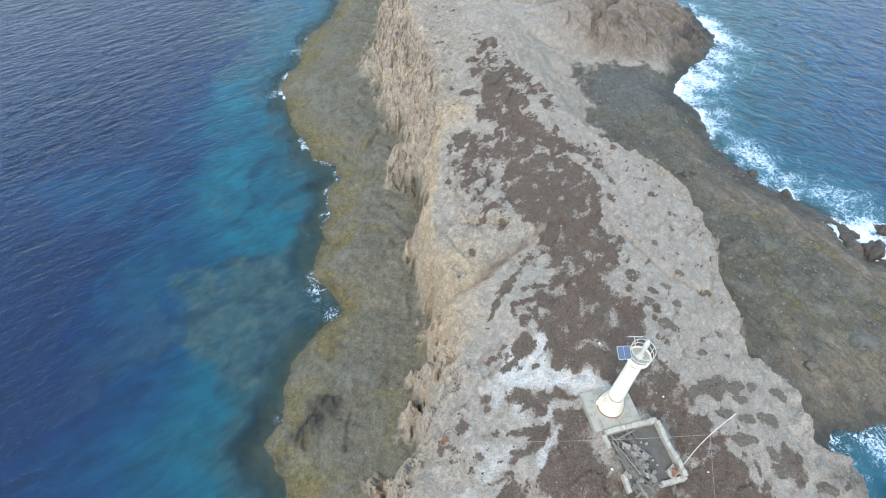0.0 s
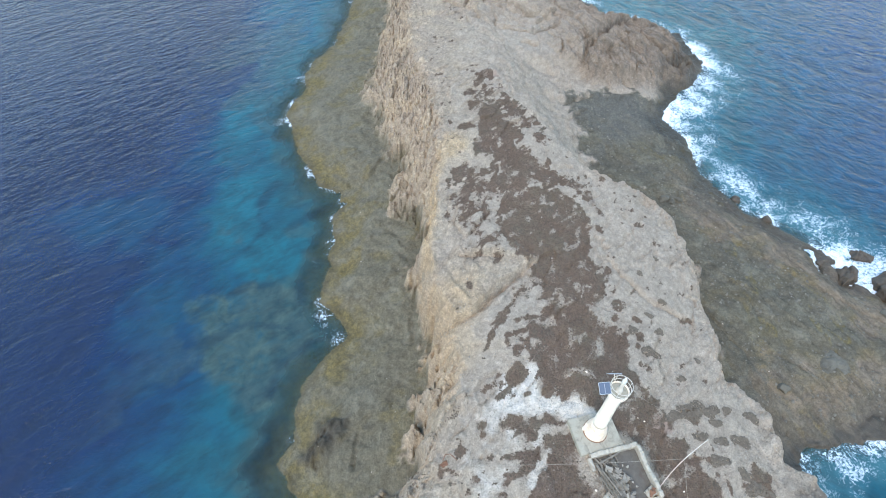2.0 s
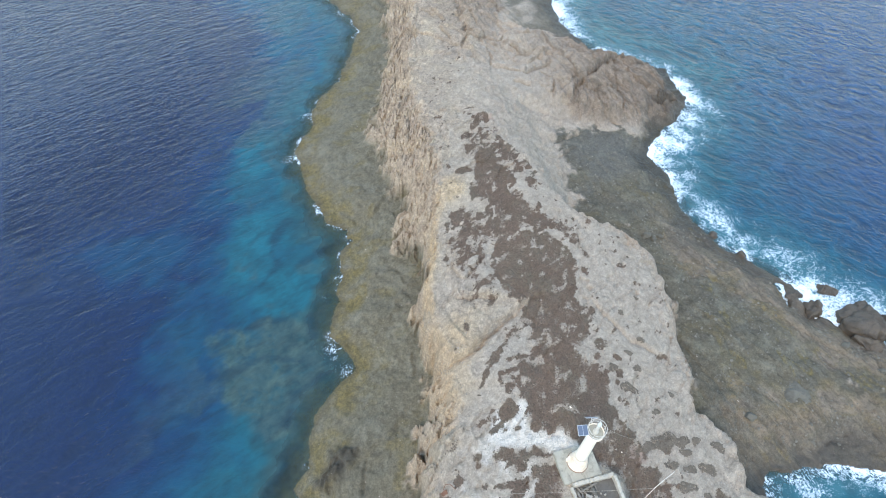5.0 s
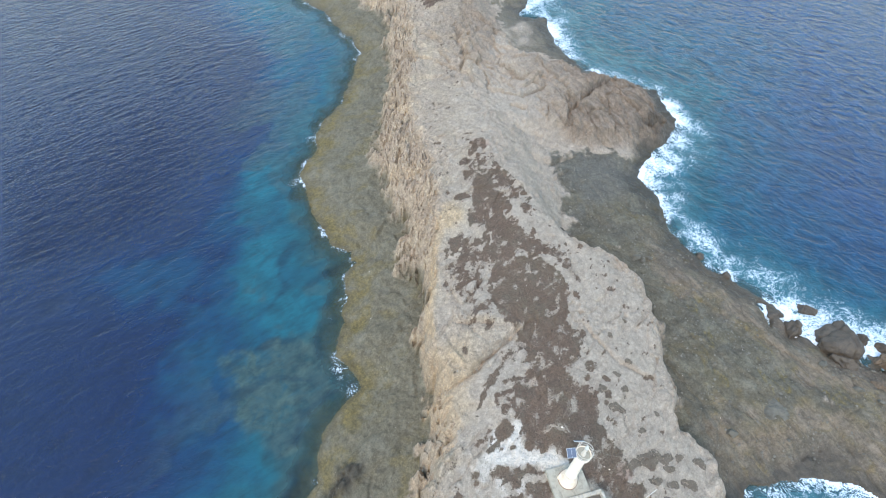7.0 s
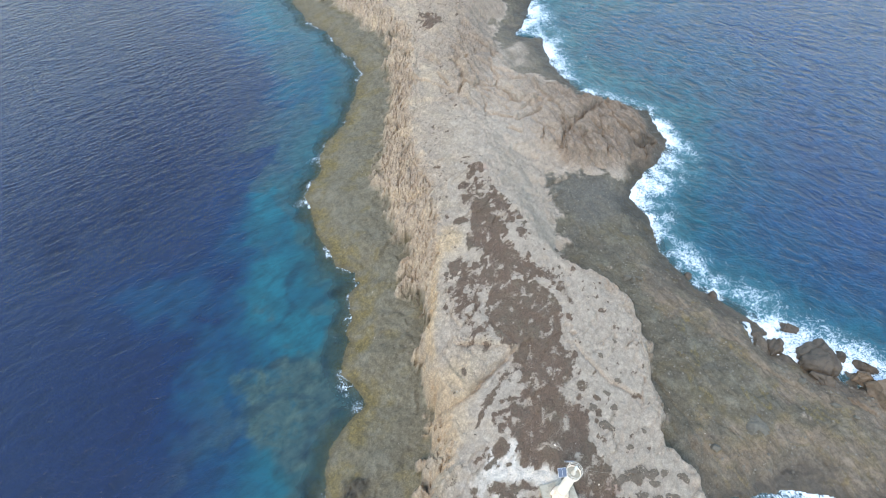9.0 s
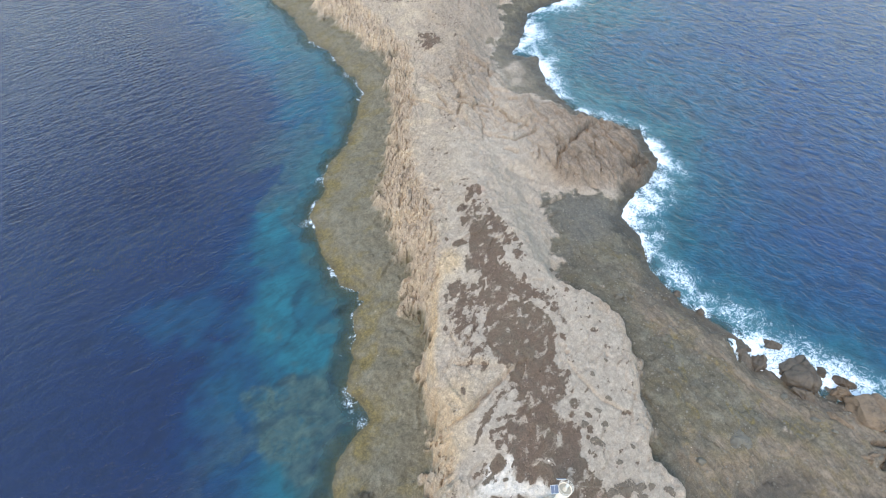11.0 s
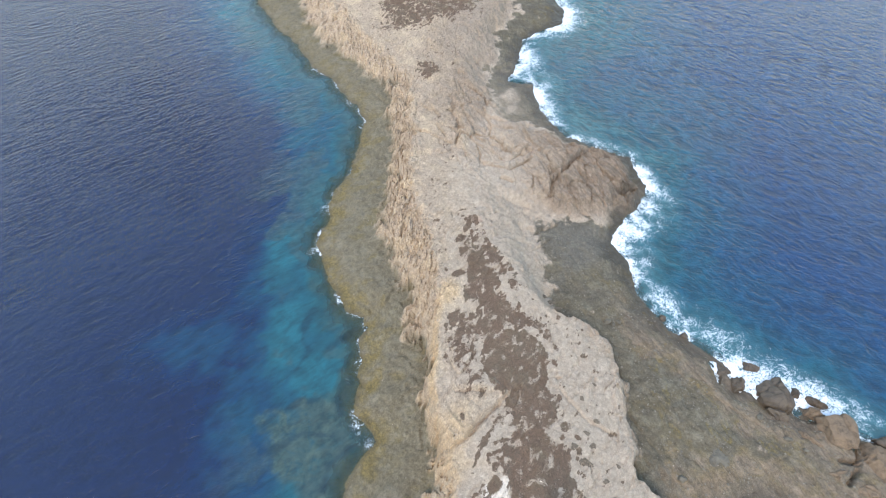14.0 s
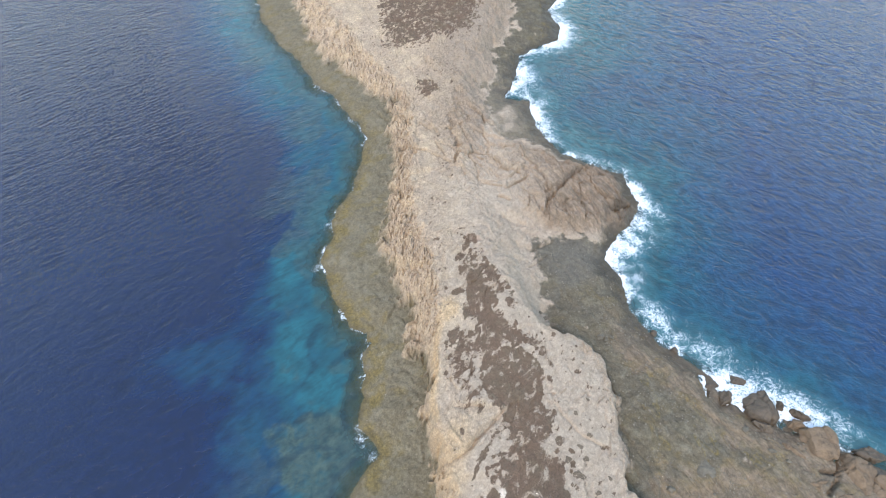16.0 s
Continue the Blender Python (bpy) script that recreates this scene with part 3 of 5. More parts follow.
wet = np.maximum(wet, 0.62 * outcrop)
east = step(-2, 8, GX)


# ---- materials ----
class Nodes:
    """Short ways to write node materials."""

    def __init__(self, name):
        self.m = bpy.data.materials.new(name)
        self.m.use_nodes = True
        self.t = self.m.node_tree
        self.b = self.t.nodes["Principled BSDF"]
        self.geo = self.t.nodes.new("ShaderNodeNewGeometry")
        self.tex = self.t.nodes.new("ShaderNodeTexCoord")

    def put(self, socket, v):
        if hasattr(v, "links") or isinstance(v, bpy.types.NodeSocket):
            self.t.links.new(v, socket)
        elif isinstance(v, (int, float)):
            socket.default_value = v
        else:
            socket.default_value = (*v, 1) if len(socket.default_value) == 4 and len(v) == 3 else v

    def place(self, scale=(1, 1, 1), turn=0, local=False):
        r = self.t.nodes.new("ShaderNodeMapping")
        self.t.links.new(self.tex.outputs["Object"] if local else self.geo.outputs["Position"], r.inputs[0])
        r.inputs["Rotation"].default_value = (0, 0, radians(turn))
        n = self.t.nodes.new("ShaderNodeMapping")
        self.t.links.new(r.outputs[0], n.inputs[0])
        n.inputs["Scale"].default_value = scale
        return n.outputs[0]

    def noise(self, scale, detail=4, rough=0.55, vec=None, warp=0):
        n = self.t.nodes.new("ShaderNodeTexNoise")
        self.put(n.inputs["Vector"], vec or self.geo.outputs["Position"])
        for k, v in (("Scale", scale), ("Detail", detail), ("Roughness", rough), ("Distortion", warp)):
            n.inputs[k].default_value = v
        return n.outputs[0]

    def cells(self, scale, feature="F1", vec=None, out=0):
        n = self.t.nodes.new("ShaderNodeTexVoronoi")
        n.feature = feature
        self.put(n.inputs["Vector"], vec or self.geo.outputs["Position"])
        n.inputs["Scale"].default_value = scale
        return n.outputs[out]

    def ramp(self, v, *stops):
        n = self.t.nodes.new("ShaderNodeValToRGB")
        self.put(n.inputs[0], v)
        e = n.color_ramp.elements
        while len(e) < len(stops):
            e.new(0.5)
        for el, (p, c) in zip(e, stops):
            el.position, el.color = p, ((c, c, c, 1) if isinstance(c, (int, float)) else (*c, 1))
        return n.outputs[0]

    def mix(self, f, a, b, kind="MIX"):
        n = self.t.nodes.new("ShaderNodeMix")
        n.data_type, n.blend_type = "RGBA", kind
        self.put(n.inputs[0], f), self.put(n.inputs[6], a), self.put(n.inputs[7], b)
        return n.outputs[2]

    def do(self, op, a, b=0.0, clamp=False):
        n = self.t.nodes.new("ShaderNodeMath")
        n.operation, n.use_clamp = op, clamp
        self.put(n.inputs[0], a), self.put(n.inputs[1], b)
        return n.outputs[0]

    def masks(self, name):
        n = self.t.nodes.new("ShaderNodeAttribute")
        n.attribute_name = name
        sp = self.t.nodes.new("ShaderNodeSeparateColor")
        self.t.links.new(n.outputs["Color"], sp.inputs[0])
        return sp.outputs[0], sp.outputs[1], sp.outputs[2], n.outputs["Alpha"]

    def random(self):
        return self.t.nodes.new("ShaderNodeObjectInfo").outputs["Random"]

    def island(self):
        return self.geo.outputs["Random Per Island"]

    def bump(self, h, strength=0.5, dist=0.05, under=None):
        n = self.t.nodes.new("ShaderNodeBump")
        n.inputs["Strength"].default_value, n.inputs["Distance"].default_value = strength, dist
        self.put(n.inputs["Height"], h)
        if under:
            self.put(n.inputs["Normal"], under)
        return n.outputs[0]

    def done(self, color, rough=0.9, normal=None, metal=0.0, spec=0.3):
        self.put(self.b.inputs["Base Color"], color), self.put(self.b.inputs["Roughness"], rough)
        self.put(self.b.inputs["Metallic"], metal)
        self.put(self.b.inputs["Specular IOR Level"], spec)
        if normal:
            self.put(self.b.inputs["Normal"], normal)
        return self.m


def ground_material():
    n = Nodes("headland_rock")
    low_, weed_, scrub_, soil_ = n.masks("zone")
    tan_, wet_, brown_, east_ = n.masks("rock")
    big, mid, fine = n.noise(0.25, 5, 0.6), n.noise(1.6, 6, 0.65, warp=0.6), n.noise(9, 5, 0.7)
    grit = n.noise(24, 4, 0.75)
    streak = n.noise(1.3, 6, 0.7, n.place((0.5, 1.0, 1.1), -58), 0.8)
    # pale limestone of the top, tan on the weathered west side
    pale = n.mix(n.ramp(n.do("ADD", n.do("MULTIPLY", mid, 0.45), n.do("MULTIPLY", streak, 0.55)), (0.36, 0), (0.64, 1)), (0.25, 0.215, 0.178), (0.455, 0.405, 0.34))
    pale = n.mix(n.ramp(fine, (0.35, 0.0), (0.75, 1.0)), pale, (0.46, 0.405, 0.34))
    sand = n.mix(streak, (0.25, 0.205, 0.16), (0.51, 0.44, 0.355))
    sand = n.mix(n.ramp(big, (0.45, 0), (0.7, 0.8)), sand, (0.50, 0.42, 0.31))
    stone = n.mix(tan_, pale, sand)
    stone = n.mix(soil_, stone, n.mix(mid, (0.52, 0.495, 0.45), (0.76, 0.73, 0.68)))
    ochre_, pink_, outcrop_, pool_m = n.masks("tint")
    stone = n.mix(n.do("MULTIPLY", ochre_, 0.5), stone, n.mix(mid, (0.40, 0.28, 0.14), (0.62, 0.47, 0.28)))
    # dark flat shelf at the sea
    grey = n.mix(n.ramp(mid, (0.3, 0), (0.7, 1)), (0.102, 0.095, 0.069), (0.16, 0.148, 0.11))
    slate = n.mix(n.ramp(mid, (0.3, 0), (0.7, 1)), (0.064, 0.061, 0.05), (0.11, 0.104, 0.086))
    grey = n.mix(n.do("MULTIPLY", east_, n.ramp(big, (0.35, 0.3), (0.65, 1))), grey, slate)
    olive = n.mix(n.ramp(n.noise(2.6, 6, 0.7, warp=0.5), (0.3, 0), (0.7, 1)), (0.075, 0.066, 0.03), (0.205, 0.165, 0.068))
    grey = n.mix(n.do("MULTIPLY", weed_, n.ramp(fine, (0.25, 0.65), (0.6, 1))), grey, olive)
    layers_ = n.noise(1.3, 6, 0.7, n.place((0.3, 1.3, 0.9), 61), 0.5)
    rust = n.mix(n.ramp(layers_, (0.36, 0), (0.64, 1)), (0.105, 0.086, 0.069), (0.285, 0.232, 0.185))
    marks = n.ramp(n.noise(1.5, 5, 0.62, n.place((0.5, 1.5, 1), 52), 0.4), (0.57, 0), (0.66, 0.75))
    spots_ = n.ramp(n.noise(1.1, 6, 0.7, warp=0.5), (0.56, 0), (0.68, 0.6))
    grey = n.mix(n.mix(east_, spots_, marks), grey, (0.058, 0.054, 0.042))
    grey = n.mix(n.ramp(n.noise(0.55, 5, 0.6, warp=0.4), (0.5, 0), (0.68, 0.5)), grey, (0.19, 0.185, 0.15))
    grey = n.mix(n.do("MULTIPLY", pool_m, 0.4), grey, n.mix(mid, (0.095, 0.1, 0.1), (0.155, 0.16, 0.158)))
    stone = n.mix(low_, stone, grey)
    stone = n.mix(brown_, stone, rust)
    stone = n.mix(n.do("MULTIPLY", outcrop_, n.ramp(mid, (0.3, 0.85), (0.7, 0.45))), stone, (0.058, 0.052, 0.044))
    grain = n.noise(13, 4, 0.8)
    crust = n.ramp(n.noise(5.5, 6, 0.75, warp=0.2), (0.34, 0.72), (0.5, 1.0), (0.68, 1.3))
    stone = n.mix(n.do("MULTIPLY", low_, 0.8), stone, n.mix(1.0, stone, crust, "MULTIPLY"))
    stone = n.mix(1.0, stone, n.ramp(grain, (0.3, 0.72), (0.5, 0.98), (0.72, 1.22)), "MULTIPLY")
    clump = n.ramp(n.cells(5.5, "F1"), (0.0, 1.16), (0.6, 0.92), (0.95, 0.6))
    stone = n.mix(0.16, stone, n.mix(1.0, stone, clump, "MULTIPLY"))
    dry_ = n.do("MULTIPLY", n.do("SUBTRACT", 1.0, n.do("MULTIPLY", low_, 0.62)), n.do("ADD", 0.5, n.do("MULTIPLY", n.do("MAXIMUM", tan_, low_), 0.5)))
    lay = n.place((0.8, 1.0, 1.0), -56)
    tone = n.ramp(n.cells(3.4, "F1", lay, 1), (0.15, 0.74), (0.85, 1.24))
    tone2 = n.ramp(n.cells(8.5, "F1", lay, 1), (0.1, 0.7), (0.9, 1.28))
    crev = n.ramp(n.cells(4.2, "DISTANCE_TO_EDGE", lay), (0.0, 0.6), (0.08, 1.0))
    stone = n.mix(n.do("MULTIPLY", dry_, 0.6), stone, n.mix(1.0, stone, tone, "MULTIPLY"))
    stone = n.mix(n.do("MULTIPLY", dry_, 0.75), stone, n.mix(1.0, stone, tone2, "MULTIPLY"))
    patchy = n.ramp(n.noise(0.7, 5, 0.6), (0.4, 0.15), (0.62, 0.85))
    stone = n.mix(n.do("MULTIPLY", n.do("MULTIPLY", dry_, patchy), 0.55), stone, n.mix(1.0, stone, crev, "MULTIPLY"))
    # specks of pale grit, dark pits and cracks
    stone = n.mix(n.ramp(grit, (0.62, 0), (0.78, 0.45)), stone, (0.5, 0.46, 0.41))
    line = n.do("ABSOLUTE", n.do("SUBTRACT", n.noise(0.9, 7, 0.6, n.place((0.5, 1.2, 0.8), -58), 0.4), 0.5))
    pits = n.do("MULTIPLY", n.ramp(line, (0.0, 1.0), (0.014, 0.0)), n.ramp(n.noise(0.5, 3), (0.5, 0), (0.66, 0.35)))
    pits = n.do("MULTIPLY", pits, n.do("SUBTRACT", 1.0, low_))
    stone = n.mix(pits, stone, n.mix(0.4, stone, (0.04, 0.034, 0.026)))
    hatch = n.ramp(n.noise(3.4, 6, 0.75, n.place((0.62, 1.0, 1.1), -58), 0.7), (0.36, 1.0), (0.52, 0.0))
    stone = n.mix(n.do("MULTIPLY", hatch, n.do("MULTIPLY", tan_, 0.18)), stone, (0.15, 0.11, 0.075))
    stone = n.mix(n.ramp(n.noise(5.5, 6, 0.75, warp=0.3), (0.58, 0), (0.74, 0.5)), stone, n.mix(0.5, stone, (0.06, 0.052, 0.042)))
    stone = n.mix(n.do("MULTIPLY", pink_, 0.7), stone, n.mix(mid, (0.27, 0.2, 0.165), (0.42, 0.32, 0.27)))
    stone = n.mix(wet_, stone, n.mix(0.55, stone, (0.025, 0.024, 0.02)))
    edge_ = n.do("ADD", scrub_, n.do("MULTIPLY", n.do("SUBTRACT", n.noise(6, 6, 0.75), 0.5), 1.25))
    bush = n.mix(mid, (0.092, 0.064, 0.049), (0.175, 0.125, 0.096))
    bush = n.mix(n.ramp(n.noise(0.8, 5, 0.65), (0.42, 0), (0.66, 0.7)), bush, (0.19, 0.14, 0.105))
    bush = n.mix(n.ramp(n.noise(11, 4, 0.7), (0.4, 0), (0.7, 0.6)), bush, (0.06, 0.046, 0.036))
    bush = n.mix(n.ramp(n.noise(0.33, 5, 0.65), (0.46, 0), (0.64, 0.7)), bush, (0.135, 0.122, 0.088))
    bush = n.mix(n.ramp(n.noise(2.2, 5, 0.7), (0.6, 0), (0.74, 0.45)), bush, (0.27, 0.225, 0.185))
    color = n.mix(n.ramp(edge_, (0.26, 0), (0.7, 0.94)), stone, bush)
    color = n.mix(1.0, color, (1.12, 1.0, 0.87), "MULTIPLY")
    h = n.do("ADD", n.do("MULTIPLY", mid, 1.0), n.do("MULTIPLY", n.do("ADD", fine, n.do("MULTIPLY", grain, 0.5)), 0.4))
    h = n.do("ADD", h, n.do("MULTIPLY", streak, 0.55))
    h = n.do("SUBTRACT", h, n.do("MULTIPLY", pits, 0.5))
    h = n.do("ADD", h, n.do("MULTIPLY", n.do("ADD", tone2, n.do("MULTIPLY", crev, 0.6)), 0.28))
    nor = n.bump(grit, 0.25, 0.02, n.bump(n.do("MULTIPLY", h, n.do("SUBTRACT", 1.0, n.do("MULTIPLY", low_, 0.55))), 0.9, 0.3))
    return n.done(color, n.mix(wet_, (0.93, 0.93, 0.93), (0.5, 0.5, 0.5)), nor, 0, 0.25)


def sea_material():
    n = Nodes("sea_water")
    depth_, foam_, reef_, right_ = n.masks("sea")
    clear_, sand_, trench_, _ = n.masks("floor")
    blot = n.noise(0.16, 5, 0.6, warp=0.8)
    d = n.do("ADD", depth_, n.do("MULTIPLY", n.do("SUBTRACT", blot, 0.5), 0.24), True)
    west_ = n.ramp(d, (0.0, (0.024, 0.042, 0.034)), (0.10, (0.012, 0.05, 0.05)), (0.2, (0.006, 0.06, 0.073)), (0.42, (0.002, 0.026, 0.055)), (0.65, (0.0005, 0.01, 0.038)), (0.95, (0.0005, 0.0055, 0.028)))
    east_ = n.ramp(d, (0.0, (0.02, 0.07, 0.075)), (0.2, (0.003, 0.044, 0.058)), (0.5, (0.002, 0.031, 0.062)), (0.9, (0.001, 0.019, 0.058)))
    body = n.mix(right_, west_, east_)
    body = n.mix(n.do("MULTIPLY", sand_, 0.8), body, n.mix(n.noise(0.5, 5, 0.6), (0.006, 0.062, 0.078), (0.009, 0.09, 0.103)))
    stones = n.mix(n.ramp(n.noise(0.7, 6, 0.65, warp=0.5), (0.35, 0), (0.65, 1)), (0.018, 0.04, 0.035), (0.048, 0.072, 0.054))
    body = n.mix(n.do("MULTIPLY", reef_, n.ramp(n.noise(0.45, 6, 0.65, warp=1.0), (0.34, 0.5), (0.5, 1))), body, stones)
    bed_ = n.do("MULTIPLY", n.ramp(n.noise(0.35, 6, 0.68, warp=0.6), (0.44, 0), (0.58, 0.7)), n.ramp(d, (0.15, 1), (0.55, 0)))
    body = n.mix(n.do("MULTIPLY", bed_, n.do("SUBTRACT", 1.0, right_)), body, n.mix(0.5, body, (0.006, 0.026, 0.034)))
    body = n.mix(n.do("MULTIPLY", trench_, 0.5), body, (0.003, 0.016, 0.024))
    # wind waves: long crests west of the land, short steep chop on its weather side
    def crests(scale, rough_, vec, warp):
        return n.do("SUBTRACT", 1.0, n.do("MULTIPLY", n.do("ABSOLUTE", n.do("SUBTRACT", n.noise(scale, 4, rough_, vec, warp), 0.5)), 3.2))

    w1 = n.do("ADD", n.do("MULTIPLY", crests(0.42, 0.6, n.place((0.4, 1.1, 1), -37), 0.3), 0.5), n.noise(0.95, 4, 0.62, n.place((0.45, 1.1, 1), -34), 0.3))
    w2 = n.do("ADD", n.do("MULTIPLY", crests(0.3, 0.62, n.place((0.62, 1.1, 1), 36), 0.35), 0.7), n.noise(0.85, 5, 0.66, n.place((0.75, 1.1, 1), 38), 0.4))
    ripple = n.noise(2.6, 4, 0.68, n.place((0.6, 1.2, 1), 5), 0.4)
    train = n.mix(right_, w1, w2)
    # sheen on the crests and shade in the troughs, painted into the water colour
    wave_shading = n.mix(right_, n.ramp(n.do("MULTIPLY", train, 0.6), (0.38, 0.76), (0.62, 1.26)), n.ramp(n.do("MULTIPLY", train, 0.55), (0.38, 0.72), (0.55, 1.0), (0.7, 1.6)))
    body = n.mix(1.0, body, wave_shading, "MULTIPLY")
    h = n.do("ADD", train, n.do("MULTIPLY", ripple, 0.4))
    h = n.do("MULTIPLY", h, n.mix(right_, n.ramp(depth_, (0.1, 0.02), (0.8, 0.06)), (0.055, 0.055, 0.055)))
    sp = n.t.nodes.new("ShaderNodeSeparateXYZ")
    n.put(sp.inputs[0], n.geo.outputs["Position"])
    h = n.do("MULTIPLY", h, n.ramp(n.do("DIVIDE", sp.outputs[1], 150.0), (0.15, 1.0), (0.7, 2.6)))  # less lee further out
    nor = n.bump(h, 1.0, 2.1)
    # surf: a dense front, torn into strings and lace behind
    lace = n.do("ABSOLUTE", n.do("SUBTRACT", n.noise(0.9, 7, 0.62, None, 1.8), 0.5))
    lace = n.ramp(lace, (0.0, 1.0), (0.11, 0.0))
    strings = n.do("ABSOLUTE", n.do("SUBTRACT", n.noise(2.3, 5, 0.6, None, 1.2), 0.5))
    strings = n.ramp(strings, (0.0, 1.0), (0.1, 0.0))
    froth = n.do("ADD", n.do("MULTIPLY", n.noise(0.55, 6, 0.7, None, 0.8), 0.62), n.do("ADD", n.do("MULTIPLY", lace, 0.22), n.do("MULTIPLY", strings, 0.16)))
    white = n.ramp(n.do("ADD", n.do("MULTIPLY", froth, 1.5), n.do("MULTIPLY", n.do("SUBTRACT", foam_, 0.75), 1.1)), (0.45, 0), (0.58, 0.2), (0.74, 0.66), (1.0, 1))
    milk = n.ramp(foam_, (0.15, 0.0), (0.6, 0.55))
    body = n.mix(n.do("MULTIPLY", milk, right_), body, (0.07, 0.17, 0.19))
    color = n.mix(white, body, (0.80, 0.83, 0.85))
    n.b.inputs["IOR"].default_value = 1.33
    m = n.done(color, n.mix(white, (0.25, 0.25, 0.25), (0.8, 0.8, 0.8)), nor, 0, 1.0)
    # thin water over the rock lets it show
    thin = n.t.nodes.new("ShaderNodeBsdfTransparent")
    thin.inputs["Color"].default_value = (0.84, 0.93, 0.9, 1)
    both = n.t.nodes.new("ShaderNodeMixShader")
    n.put(both.inputs[0], n.do("MAXIMUM", n.do("SUBTRACT", 1.0, clear_), n.ramp(white, (0.0, 0.0), (0.5, 1.0))))
    n.t.links.new(thin.outputs[0], both.inputs[1])
    n.t.links.new(n.b.outputs[0], both.inputs[2])
    n.t.links.new(both.outputs[0], n.t.nodes["Material Output"].inputs["Surface"])
    return m


def simple(name, a, b, scale=6.0, rough=0.85, bump=0.4, dist=0.02, metal=0.0, stain=None, vary=False, local=True):
    n = Nodes(name)
    vec = n.place((1, 1, 1), 0, local)
    v = n.noise(scale, 6, 0.65, vec, 0.5)
    c = n.mix(v, a, b)
    f = n.noise(scale * 7, 3, 0.6, vec)
    if stain:
        c = n.mix(n.ramp(n.noise(scale * 0.6, 5, 0.7, vec, 1.0), (0.5, 0), (0.72, 0.85)), c, stain)
    if vary:
        c = n.mix(n.do("MULTIPLY", n.random() if vary == "object" else n.island(), 0.9 if vary == "object" else 0.6), c, n.mix(0.8, c, (0.035, 0.03, 0.024)))
    c = n.mix(1.0, c, (1.06, 1.0, 0.92), "MULTIPLY")
    return n.done(c, rough, n.bump(n.do("ADD", v, n.do("MULTIPLY", f, 0.5)), bump, dist), metal)


ROCK, SEA = ground_material(), sea_material()
CONCRETE = simple("weathered_concrete", (0.27, 0.25, 0.205), (0.43, 0.40, 0.325), 3, 0.9, 0.5, 0.02, 0, (0.17, 0.15, 0.12))
WHITE = simple("limewashed_tower", (0.82, 0.73, 0.60), (0.92, 0.85, 0.74), 2.5, 0.75, 0.25, 0.01, 0, (0.70, 0.58, 0.46))
PLINTH = simple("stained_plinth", (0.66, 0.54, 0.42), (0.86, 0.75, 0.62), 3, 0.8, 0.4, 0.015, 0, (0.50, 0.36, 0.24))
RUST = simple("rusty_iron", (0.13, 0.062, 0.038), (0.30, 0.17, 0.11), 8, 0.9, 0.6, 0.01, 0.1)
PAINTED = simple("white_painted_steel", (0.50, 0.465, 0.41), (0.68, 0.64, 0.57), 9, 0.45, 0.2, 0.004)
PLASTER = simple("ruined_plaster", (0.30, 0.27, 0.22), (0.55, 0.50, 0.42), 3.5, 0.95, 0.9, 0.04, 0, (0.22, 0.19, 0.15))
FLOORING = simple("dirty_hut_floor", (0.07, 0.062, 0.052), (0.17, 0.152, 0.13), 2.5, 0.95, 0.6, 0.02, 0, (0.1, 0.075, 0.06))
TIMBER = simple("grey_driftwood", (0.10, 0.088, 0.07), (0.4, 0.35, 0.29), 5, 0.9, 0.6, 0.01, 0, None, "object")
RUBBLE = simple("broken_plaster", (0.26, 0.235, 0.195), (0.5, 0.455, 0.39), 5, 0.95, 0.8, 0.03, 0, None, "object")
POLE = simple("weathered_pole", (0.38, 0.27, 0.22), (0.62, 0.55, 0.49), 5, 0.8, 0.3, 0.005)
PANEL = simple("solar_cell_glass", (0.085, 0.105, 0.15), (0.13, 0.15, 0.2), 4, 0.3, 0.02, 0.001)
ALU = simple("dull_aluminium", (0.52, 0.53, 0.54), (0.66, 0.67, 0.68), 9, 0.4, 0.1, 0.002, 0.8)
CABLE = simple("grey_cable", (0.30, 0.27, 0.23), (0.42, 0.38, 0.32), 9, 0.7, 0.1, 0.002)
LENS = simple("lantern_glass", (0.55, 0.58, 0.56), (0.70, 0.72, 0.70), 9, 0.12, 0.05, 0.001)
DRYROCK = simple("dry_tan_boulder", (0.10, 0.076, 0.055), (0.28, 0.205, 0.14), 2.2, 0.9, 1.0, 0.2, 0, (0.07, 0.056, 0.043), False, False)
SLABROCK = simple("grey_shelf_slab", (0.075, 0.07, 0.058), (0.175, 0.162, 0.132), 1.2, 0.9, 1.0, 0.08, 0, (0.07, 0.065, 0.05), False, False)
BOULDER = simple("sea_worn_boulder", (0.045, 0.038, 0.031), (0.14, 0.11, 0.08), 1.6, 0.6, 1.0, 0.12, 0, (0.035, 0.03, 0.026), False, False)
STONES = simple("scattered_stone", (0.30, 0.265, 0.22), (0.52, 0.465, 0.40), 3, 0.95, 0.6, 0.02, 0, None, "island", False)
SHINGLE = simple("shelf_stone", (0.10, 0.095, 0.078), (0.27, 0.245, 0.205), 2, 0.95, 0.6, 0.02, 0, None, "island", False)
TUFT = simple("dry_brown_scrub", (0.094, 0.07, 0.053), (0.21, 0.145, 0.1), 0.45, 0.95, 0.8, 0.03, 0, (0.14, 0.13, 0.1), "island", False)
SHRUB = simple("grey_green_shrub", (0.11, 0.09, 0.068), (0.24, 0.20, 0.155), 3, 0.95, 0.8, 0.03, 0, None, "island", False)


